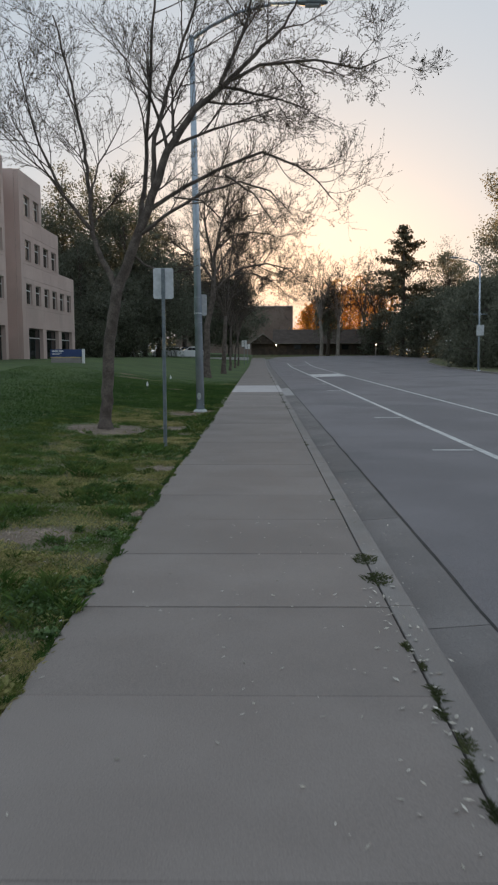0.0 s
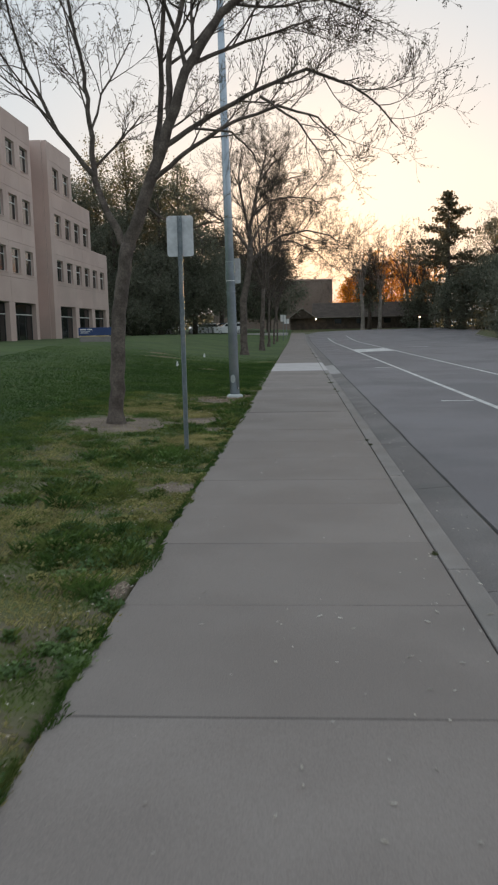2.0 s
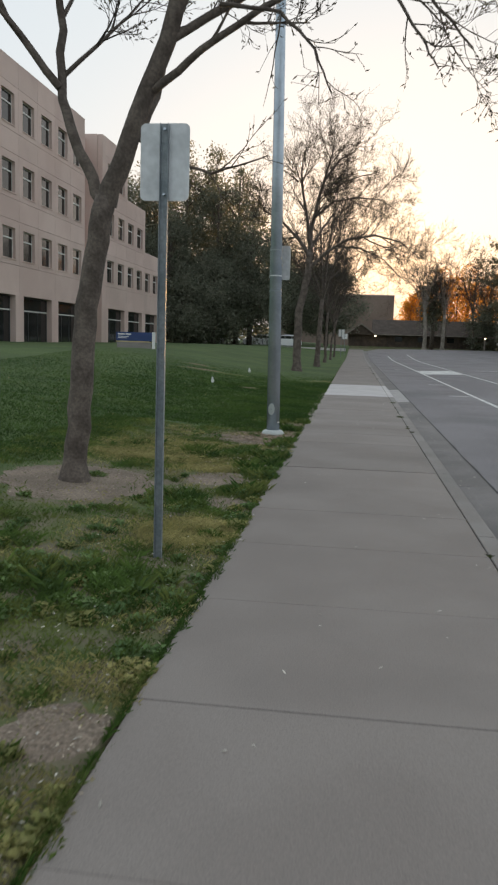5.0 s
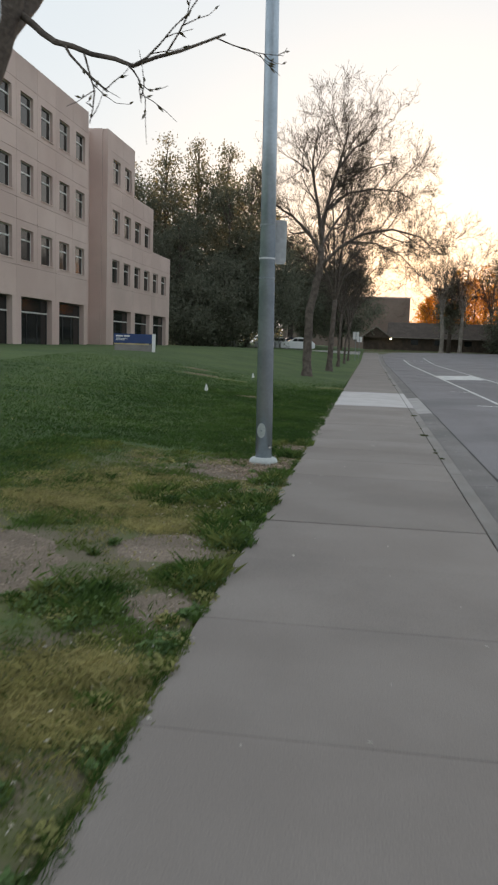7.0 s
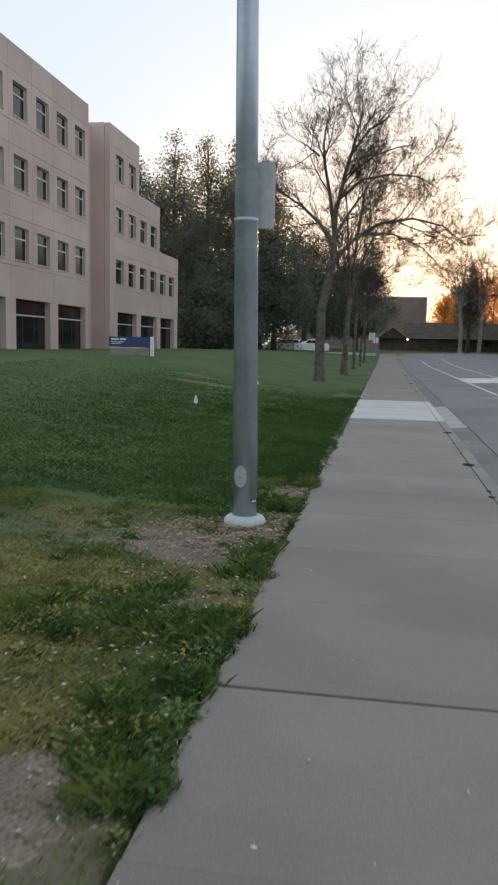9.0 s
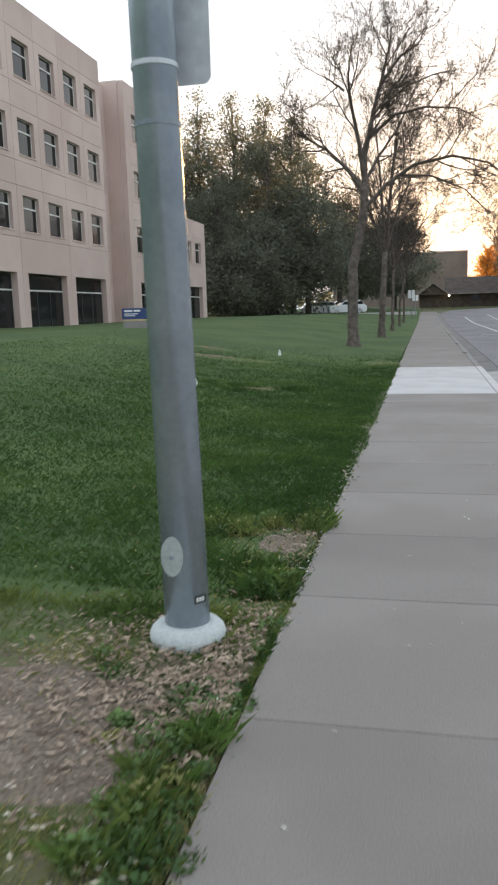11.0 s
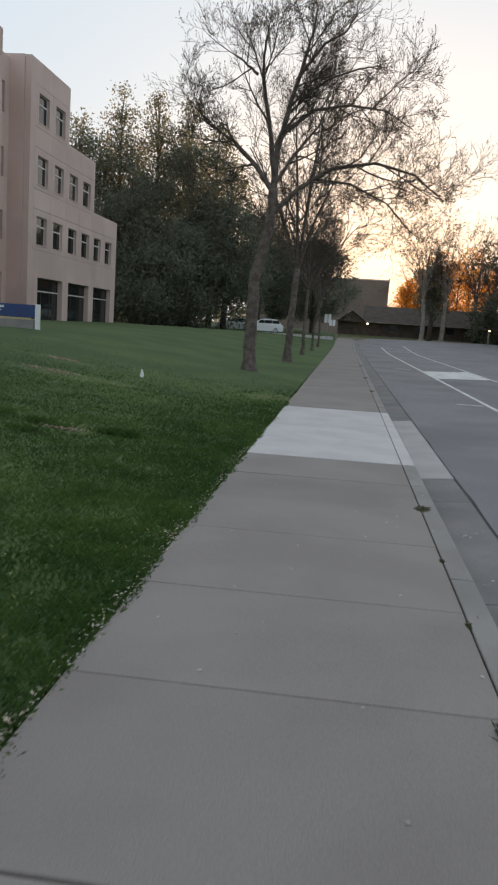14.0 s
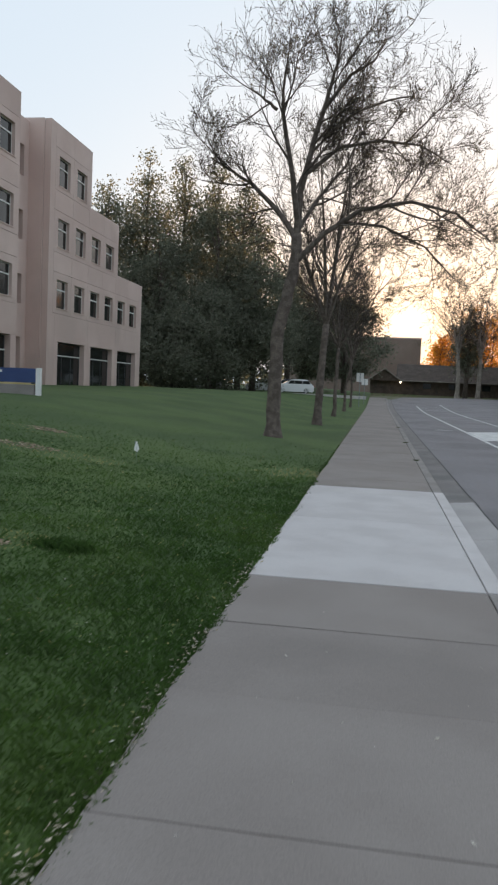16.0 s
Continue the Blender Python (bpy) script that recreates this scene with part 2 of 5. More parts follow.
def between(v, table):
    for (a, p), (b, q) in zip(table, table[1:]):
        if v <= b:
            return p + (q - p) * max(0.0, (v - a)) / (b - a)
    return table[-1][1]


ROAD_L = ((-60, 1.22), (118, 1.22), (128, 3.0), (137, 12.0), (143, 26.0), (150, 70.0))
ROAD_R = ((-60, 16.0), (40, 16.8), (65, 17.9), (105, 22.0), (120, 26.0), (130, 38.0), (137, 70.0))
WALK_L, WALK_R, KERB_R = -1.23, 0.6, 0.76


def road_left(y):
    return between(y, ROAD_L)


def road_right(y):
    return between(y, ROAD_R)


def land(x, y):
    """Height of the open ground."""
    z = rise(y)
    if x < WALK_L:
        d = WALK_L - x
        z += (0.95 - 0.55 * smooth01((y - 90) / 25)) * smooth01(d / 11) - 0.012 + 0.05 * smooth01(d / 3) * noise.noise((x * 0.25, y * 0.25, 0))
        z += 0.012 * noise.noise((x * 2.1, y * 2.1, 4.0)) * smooth01(d / 0.4)
    elif y < 150 and x < road_right(y) + 0.2:
        z -= 0.4
    return z


ys = [-400, -150, -60] + [-30 + i for i in range(30)] + [0.4 * i for i in range(112)] + [45 + i for i in range(125)] + [180, 210, 260, 350, 500, 800, 1300, 2200]
xs = [-1800, -900, -450, -220, -120, -80, -60] + [-50 + i for i in range(38)] + [-12 + 0.4 * i for i in range(26)] + [-1.6, -1.4, -1.26, -1.225, -1.2, -0.8] + [i for i in range(0, 60)] + [70, 90, 130, 220, 450, 900, 1800]
gb = Build()
for y in ys:
    for x in xs:
        gb.v.append((x, y, land(x, y)))
w = len(xs)
for j in range(len(ys) - 1):
    for i in range(w - 1):
        gb.f.append((j * w + i, j * w + i + 1, (j + 1) * w + i + 1, (j + 1) * w + i))


def ground_material():
    """Lawn: dark green with a dry, bare strip by the walk."""
    m = mat("lawn_ground", (0.046, 0.083, 0.019), (0.072, 0.114, 0.027), scale=0.35, rough=0.95, bump=0.8, fine=70, vary=0.35)
    t = m.node_tree
    N, L = t.nodes, t.links
    bsdf = N["Principled BSDF"]
    base = bsdf.inputs["Base Color"].links[0].from_socket
    geo, sep = N.new("ShaderNodeNewGeometry"), N.new("ShaderNodeSeparateXYZ")
    L.new(geo.outputs["Position"], sep.inputs[0])

    def math_node(op, a, b):
        n = N.new("ShaderNodeMath")
        n.operation = op
        for i, v in enumerate((a, b)):
            if isinstance(v, (int, float)):
                n.inputs[i].default_value = v
            else:
                L.new(v, n.inputs[i])
        return n.outputs[0]

    def ramp(value, lo, hi, a=0.0, b=1.0):
        r = N.new("ShaderNodeMapRange")
        r.interpolation_type = "SMOOTHSTEP"
        L.new(value, r.inputs[0])
        for i, n in enumerate((lo, hi, a, b)):
            r.inputs[i + 1].default_value = n
        return r.outputs[0]

    def noisy(s, d=4):
        n = N.new("ShaderNodeTexNoise")
        n.inputs["Scale"].default_value, n.inputs["Detail"].default_value = s, d
        L.new(geo.outputs["Position"], n.inputs["Vector"])
        return n.outputs["Fac"]

    strip = math_node("MULTIPLY", ramp(sep.outputs[0], -4.1, -3.0), ramp(sep.outputs[1], 20.6, 19.6))
    patch = math_node("MULTIPLY", strip, ramp(noisy(1.7, 7), 0.3, 0.42))
    edge = math_node("MULTIPLY", ramp(sep.outputs[0], -1.3, -1.24), ramp(noisy(2.2), 0.3, 0.5))
    mask = math_node("MAXIMUM", patch, edge)
    soil = N.new("ShaderNodeMix")
    soil.data_type = "RGBA"
    L.new(ramp(noisy(2.5), 0.4, 0.6), soil.inputs[0])
    soil.inputs[6].default_value, soil.inputs[7].default_value = (0.155, 0.13, 0.085, 1), (0.11, 0.125, 0.045, 1)
    mix = N.new("ShaderNodeMix")
    mix.data_type = "RGBA"
    L.new(mask, mix.inputs[0])
    L.new(base, mix.inputs[6])
    L.new(soil.outputs[2], mix.inputs[7])
    L.new(mix.outputs[2], bsdf.inputs["Base Color"])
    return m


M_GROUND = ground_material()
tagged(part("ground", gb.mesh("ground", M_GROUND, smooth=True, fix=False)), "mown green lawn with dry bare patches beside the walk", "lawn", kind="structure")


# ---- road ----
def ribbon(name, left, right, ylist, z, material):
    """A strip between two edges given as functions of y."""
    b = Build()
    for y in ylist:
        b.v += [(left(y), y, rise(y) + z), (right(y), y, rise(y) + z)]
    for i in range(len(ylist) - 1):
        b.f.append((2 * i, 2 * i + 1, 2 * i + 3, 2 * i + 2))
    return b.mesh(name, material, smooth=True, fix=False)


YS_ROAD = [-60, -30] + [2.5 * i for i in range(-4, 61)]
tagged(part("road", ribbon("road", road_left, road_right, YS_ROAD, -0.12, M_ASPHALT)), "worn grey asphalt road with white lane lines", "road", kind="structure")
b = Build()
for i in range(360):
    y = -6 + 0.35 * i
    wob, wid = 0.02 * noise.noise((0, y * 0.7, 3)), 0.013 + 0.012 * noise.noise((0, y * 1.3, 9))
    b.v += [(1.225 + wob - wid, y, rise(y) - 0.1155), (1.225 + wob + wid, y, rise(y) - 0.1155)]
b.f = [(2 * i, 2 * i + 1, 2 * i + 3, 2 * i + 2) for i in range(359)]
tagged(part("tar_seam", b.mesh("tar_seam", M_SEAM, fix=False)), "dark tar seam between gutter and asphalt", "road seam", kind="structure")


def marking(name, outline, label):
    """A painted mark with a little thickness."""
    x0, y0 = outline[0]
    b = Build()
    z = rise(y0) - 0.116
    b.prism([(x, y) for x, y in outline], "z", z - 0.01, z + 0.001)
    ob = part(name, b.mesh(name, M_PAINT))
    return tagged(ob, label, "road marking", kind="structure")


def line(name, x0, x1, y0, y1, width, label):
    b = Build()
    n = max(2, int((y1 - y0) / 2.5))
    for i in range(n + 1):
        y = y0 + (y1 - y0) * i / n
        x = x0 + (x1 - x0) * i / n
        b.v += [(x - width / 2, y, rise(y) - 0.115), (x + width / 2, y, rise(y) - 0.115)]
    b.f = [(2 * i, 2 * i + 1, 2 * i + 3, 2 * i + 2) for i in range(n)]
    return tagged(part(name, b.mesh(name, M_PAINT, fix=False)), label, "road marking", kind="structure")


line("lane_line", 3.46, 3.56, -30, 104, 0.13, "long worn white lane line on asphalt")
line("lane_line", 5.85, 6.2, -30, 110, 0.12, "thin white lane line beside the traffic lane")
marking("road_bar", [(3.6, 53.4), (5.98, 55.2), (5.98, 61.6), (3.6, 59.4)], "broad slanted white bar painted between lane lines")
for y in (13.1, 19.75, 33.9, 41.3):
    marking("parking_tick", [(2.72, y - 0.05), (3.38, y - 0.05), (3.38, y + 0.05), (2.72, y + 0.05)], "short white parking tick joined to the lane line")
marking("parking_tick", [(2.3, 60.2), (3.1, 60.2), (3.1, 60.35), (2.3, 60.35)], "short white parking tick on the asphalt")
marking("parking_tick", [(8.0, 63.8), (9.6, 63.8), (9.6, 64.0), (8.0, 64.0)], "short faded white dash in the far lane")
for i in range(3):
    y = 96 + 3.2 * i
    marking("crossing_bar", [(3.7, y), (5.9, y), (5.9, y + 1.5), (3.7, y + 1.5)], "worn white crossing bar far along the road")

# verge on the far side of the road
b = Build()
YS_V = [-60, -30] + [2.5 * i for i in range(-4, 56)]
for y in YS_V:
    xr, r = road_right(y), rise(y)
    b.v += [(xr, y, r - 0.14), (xr + 0.02, y, r - 0.0), (xr + 0.16, y, r + 0.0), (xr + 0.165, y, r - 0.05)]
for i in range(len(YS_V) - 1):
    for k in range(3):
        b.f.append((4 * i + k, 4 * i + k + 1, 4 * i + 5 + k, 4 * i + 4 + k))
tagged(part("kerb_far", b.mesh("kerb_far", M_KERB, fix=False)), "low pale kerb on the far side of the road", "kerb", kind="structure")
tagged(part("verge", ribbon("verge", lambda y: road_right(y) + 0.15, lambda y: road_right(y) + 4.5, YS_V, -0.015, M_GROUND)), "strip of green grass along the far kerb", "grass verge", kind="structure")


# ---- office building ----
def ring(b, w, z0, z1, hw0, hw1, hz0, hz1, depth):
    """A panel in the plane x = 0, w wide along y, with one opening; depth goes back along -x."""
    b.box(-depth, 0, 0, hw0, z0, z1)
    b.box(-depth, 0, hw1, w, z0, z1)
    b.box(-depth, 0, hw0, hw1, z0, hz0)
    b.box(-depth, 0, hw0, hw1, hz1, z1)


office = thing("office_building", (-22, 40, 0.6), "four-storey pink-beige concrete office building with stepped wing", "building")
SILLS, HEADS = (6.15, 10.2, 14.25), (8.05, 12.1, 16.2)
PITCH = 3.06


def office_meshes():
    j = 0.02
    b = Build()
    ring(b, PITCH - j, 0, 2.72, 0.6, 2.45, 0.36, 2.26, 0.42)
    panel = b.mesh("panel", M_FACADE)
    span = Build().box(-0.42, 0, 0, PITCH - j, 0, 1.29, 0.006).mesh("spandrel", M_FACADE)
    top = Build().box(-0.42, 0, 0, PITCH - j, 0, 1.52, 0.006).mesh("parapet_panel", M_FACADE)
    frame = Build()
    ring(frame, 1.85, 0, 1.9, 0.05, 1.8, 0.05, 1.85, 0.06)
    frame.box(-0.05, 0.03, 0.05, 1.8, 1.22, 1.31)
    wf = frame.mesh("window", M_FRAME)
    low = Build().box(-0.035, -0.02, 0.05, 1.8, 0.05, 1.22).mesh("pane", M_PANE)
    high = Build().box(-0.035, -0.02, 0.05, 1.8, 1.31, 1.85).mesh("pane", M_PANE)
    sill = Build().box(-0.2, 0.05, -0.06, 1.91, -0.07, 0.0, 0.01).mesh("sill", M_FACADE)
    return panel, span, top, wf, low, high, sill


O_PANEL, O_SPAN, O_TOP, O_WIN, O_LOW, O_HIGH, O_SILL = office_meshes()
OX, OY, OZ = office.location


def bay(y, storeys, stretch=1.0):
    """One bay of the upper storeys, its near edge at y (world)."""
    for k in range(storeys):
        z, last = SILLS[k] - 0.36, k == storeys - 1
        panel = part("panel", O_PANEL, office, (0, y - OY, z - OZ))
        win = part("window", O_WIN, office, (-0.2, y - OY + 0.6 * stretch, SILLS[k] - OZ))
        part("pane", O_LOW, win)
        part("pane", O_HIGH, win)
        part("sill", O_SILL, win, (0.2, 0, 0))
        over = part("parapet_panel" if last else "spandrel", O_TOP if last else O_SPAN, office, (0, y - OY, z + 2.74 - OZ))
        for ob in (panel, win, over):
            ob.scale = (1, stretch, 1)


def ground_bay(y, width=6.12, x=0.0):
    """Piers, lintel and the deep glazed opening of the ground storey."""
    for a, c in ((0, 0.62), (width - 0.64, width - 0.02)):
        part("pier", Build().box(-1.6, 0, 0, c - a, 0, 3.3, 0.01).mesh("pier", M_FACADE), office, (x, y - OY + a, 0.0))
    part("lintel", Build().box(-0.42, 0, 0, width - 0.02, 0, 1.87, 0.008).mesh("lintel", M_FACADE), office, (x, y - OY, 3.9 - OZ))
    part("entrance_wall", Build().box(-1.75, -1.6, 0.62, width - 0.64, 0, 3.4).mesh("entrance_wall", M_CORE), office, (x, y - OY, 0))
    f = Build()
    inner = width - 1.26
    ring(f, inner, 0.1, 3.25, 0.06, inner - 0.06, 0.16, 3.19, 0.08)
    f.box(-0.08, 0, 0.06, inner - 0.06, 2.3, 2.42)
    for k in (1, 2):
        f.box(-0.06, 0, inner * k / 3 - 0.03, inner * k / 3 + 0.03, 0.16, 2.3)
    sf = part("shopfront", f.mesh("shopfront", M_DARKFRAME), office, (x - 0.38, y - OY + 0.62, 0))
    for k in range(3):
        part("pane", Build().box(-0.05, -0.035, inner * k / 3 + 0.03, inner * (k + 1) / 3 - 0.03, 0.16, 2.3).mesh("pane", M_PANE), sf)
    part("pane", Build().box(-0.05, -0.035, 0.06, inner - 0.06, 2.42, 3.19).mesh("pane", M_PANE), sf)
    part("transom", Build().box(-0.02, 0.05, 0.0, inner, 2.34, 2.42).mesh("transom", M_FRAME), sf)


def core(name, x0, x1, y0, y1, z0, z1, material):
    return part(name, Build().box(x0, x1, y0, y1, z0, z1).mesh(name, material), office, (-OX, -OY, -OZ))


# main block, its near edge far to the south
for k in range(10):
    bay(69.2 - PITCH * (k + 1), 3)
for k in range(5):
    ground_bay(69.2 - 2 * PITCH * (k + 1))
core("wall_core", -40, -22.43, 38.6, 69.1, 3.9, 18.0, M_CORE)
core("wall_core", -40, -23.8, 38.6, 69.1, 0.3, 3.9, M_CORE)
core("side_wall", -40, -22.01, 69.18, 69.3, 0.3, 18.16, M_FACADE)
core("roof", -40, -22.3, 38.6, 69.1, 18.0, 18.08, M_ROOFING)
# recess between block and wing
for z0, z1 in ((4.0, 6.15), (8.05, 10.2), (12.1, 14.25), (16.2, 17.9)):
    core("recess_spandrel", -24.0, -23.47, 69.3, 73.6, z0, z1, M_FACADE)
for s, h in zip((0.3,) + SILLS, (4.0,) + HEADS):
    core("recess_pier", -24.0, -23.472, 69.3, 71.0, s, h, M_FACADE)
    core("recess_pier", -24.0, -23.472, 72.95, 73.6, s, h, M_FACADE)
for s in SILLS:
    win = part("window", O_WIN, office, (-1.9, 71.05 - OY, s - OZ))
    part("pane", O_LOW, win)
    part("pane", O_HIGH, win)
core("wall_core", -40, -24.05, 69.3, 73.58, 0.3, 17.7, M_CORE)
# stepped wing
WING = 3.16
for k in range(6):
    bay(74.55 + WING * k, 3 if k < 2 else 2 if k < 4 else 1, WING / PITCH)
for k in range(3):
    ground_bay(74.95 + 6.24 * k, 6.24)
core("corner_pier", -22.43, -22.0, 73.72, 74.53, 0.3, 18.14, M_FACADE)
core("corner_pier", -22.43, -22.004, 74.53, 74.94, 0.3, 5.77, M_FACADE)
core("corner_pier", -22.43, -22.004, 93.45, 94.3, 0.3, 10.05, M_FACADE)
core("end_wall", -34, -22.44, 73.6, 73.72, 0.3, 18.14, M_FACADE)
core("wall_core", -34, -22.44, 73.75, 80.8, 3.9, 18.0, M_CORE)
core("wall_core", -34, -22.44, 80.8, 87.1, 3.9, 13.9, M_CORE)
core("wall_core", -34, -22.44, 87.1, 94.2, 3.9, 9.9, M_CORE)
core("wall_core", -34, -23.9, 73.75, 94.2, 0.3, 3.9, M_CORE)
core("step_wall", -34, -22.02, 80.86, 81.2, 13.8, 18.14, M_FACADE)
core("step_wall", -34, -22.02, 87.18, 87.6, 9.8, 14.1, M_FACADE)
core("end_wall", -34, -22.02, 94.3, 94.45, 0.3, 10.05, M_FACADE)


# ---- trees ----
def grow(rng, p, d, length, r, level, spec, tubes, tips):
    """A branch and, in turn, its branches. spec: per level (steps, wobble, lift, children, length ratio, spread)."""
    steps, wobble, lift, kids, ratio, spread = spec[level]
    pts, rad = [p.copy()], [r]
    for i in range(steps):
        d = (d + Vector((rng.gauss(0, wobble), rng.gauss(0, wobble), rng.gauss(0, wobble) + lift))).normalized()
        p = p + d * (length / steps)
        pts.append(p.copy())
        rad.append(r * (1 - 0.62 * (i + 1) / steps))
    tubes.append((pts, rad, level))
    branch_out(rng, pts, rad, length, level, spec, tubes, tips)


def branch_out(rng, pts, rad, length, level, spec, tubes, tips, start=0.3):
    steps, wobble, lift, kids, ratio, spread = spec[level]
    if level + 1 >= len(spec):
        tips.append((pts, rad))
        return
    for k in range(kids):
        f = start + (1 - start) * (k + rng.random()) / kids
        f = min(0.999, f) * (len(pts) - 1)
        i = int(f)
        q = pts[i].lerp(pts[i + 1], f - i)
        axis = (pts[i + 1] - pts[i]).normalized()
        side = axis.orthogonal().normalized()
        side.rotate(Matrix.Rotation(rng.random() * 6.283, 3, axis))
        a = radians(spread) * rng.uniform(0.6, 1.3)
        d = axis * math.cos(a) + side * math.sin(a)
        rr = rad[i] * rng.uniform(0.42, 0.62)
        grow(rng, q, d, length * ratio * rng.uniform(0.65, 1.2), max(rr, spec[0][0] * 0.0035), level + 1, spec, tubes, tips)


def spindle(b, p, d, length, r):
    """A small closed bud."""
    s = d.orthogonal().normalized() * r
    u = d.cross(s).normalized() * r
    m = p + d * length * 0.45
    k = len(b.v)
    e = p + d * length
    b.v += [tuple(p), tuple(m + s), tuple(m - s * 0.5 + u * 0.87), tuple(m - s * 0.5 - u * 0.87), tuple(e)]
    b.f += [(k, k + 2, k + 1), (k, k + 3, k + 2), (k, k + 1, k + 3), (k + 4, k + 1, k + 2), (k + 4, k + 2, k + 3), (k + 4, k + 3, k + 1)]


def leaf(b, rng, p, size, droop=0.0):
    """A folded leaf of two triangles."""
    d = Vector((rng.gauss(0, 1), rng.gauss(0, 1), rng.gauss(0, 1) - droop)).normalized()
    s = d.orthogonal().normalized()
    s.rotate(Matrix.Rotation(rng.random() * 6.283, 3, d))
    k = len(b.v)
    b.v += [tuple(p - d * size * 0.5), tuple(p + s * size * 0.3 + Vector((0, 0, size * 0.08))), tuple(p + d * size * 0.5), tuple(p - s * size * 0.3)]
    b.f += [(k, k + 1, k + 2), (k, k + 2, k + 3)]


SIDES = (10, 6, 4, 3, 3, 3)


def bare_tree(seed, base, main, spec, label, group, buds=4, bud=0.035, bark=None, leaf_mat=None, name="tree"):
    """A tree from its main limbs: (polyline, radius at foot, radius at end, branch length)."""
    rng = random.Random(seed)
    tree = thing(name, base, label, "tree", group)
    tubes, tips = [], []
    for pts, r0, r1, length, start, *other in main:
        pts = [Vector(q) for q in pts]
        fine = []
        for a, c in zip(pts, pts[1:]):
            for s in range(4):
                fine.append(a.lerp(c, s / 4) + Vector((rng.gauss(0, 0.012), rng.gauss(0, 0.012), 0)) * (1 if s else 0))
        fine.append(pts[-1])
        rad = [r0 + (r1 - r0) * i / (len(fine) - 1) for i in range(len(fine))]
        tubes.append((fine, rad, 0))
        if length:
            branch_out(rng, fine, rad, length, 0, other[0] if other else spec, tubes, tips, start)
    trunk, limbs = Build(), Build()
    first = tubes[0]
    foot = list(zip(first[0], first[1]))
    flare = [(foot[0][0] - Vector((0, 0, 0.12)), foot[0][1] * 1.7), (foot[0][0] + Vector((0, 0, 0.03)), foot[0][1] * 1.35)] + foot[1:]
    trunk.tube([q for q, r in flare], [r for q, r in flare], 14)
    for pts, rad, level in tubes[1:]:
        (trunk if level < 2 else limbs).tube(pts, rad, SIDES[level], cap=False)
    part("trunk", trunk.mesh("trunk", bark or M_BARK, smooth=True, fix=False), tree)
    part("branchwork", limbs.mesh("branchwork", M_TWIG, smooth=True, fix=False), tree)
    crown = Build()
    for pts, rad in tips:
        for k in range(buds):
            f = rng.uniform(0.15, 0.999) * (len(pts) - 1)
            i = int(f)
            q = pts[i].lerp(pts[i + 1], f - i)
            d = ((pts[i + 1] - pts[i]).normalized() + Vector((rng.gauss(0, 0.5), rng.gauss(0, 0.5), rng.gauss(0, 0.5)))).normalized()
            if bud < 0.042:
                spindle(crown, q, d, bud * rng.uniform(0.7, 1.6), bud * 0.22)
            else:
                leaf(crown, rng, q, bud * rng.uniform(0.6, 1.3))
    part("crown", crown.mesh("crown", leaf_mat or M_BUD, fix=False), tree, label="sparse opening spring buds")
    return tree


# levels (the first number of the main limb thickens the finest twigs): main limb, branch, side branch, twig, twiglet
SPEC_NEAR = ((0.8, 0, 0, 8, 1.0, 45), (5, 0.1, 0.06, 8, 0.52, 42), (4, 0.13, 0.1, 7, 0.5, 42), (3, 0.16, 0.1, 3, 0.5, 40), (2, 0.18, 0.05, 0, 0, 0))
SPEC_UP = ((0.8, 0, 0, 11, 1.0, 45), (5, 0.1, 0.16, 8, 0.5, 40), (4, 0.12, 0.2, 6, 0.5, 40), (3, 0.14, 0.2, 0, 0, 0))
SPEC_THIN = ((1, 0, 0, 6, 1.0, 50), (4, 0.12, 0.05, 4, 0.5, 45), (3, 0.15, 0.05, 0, 0, 0))
z1 = land(-3.05, 14.85)
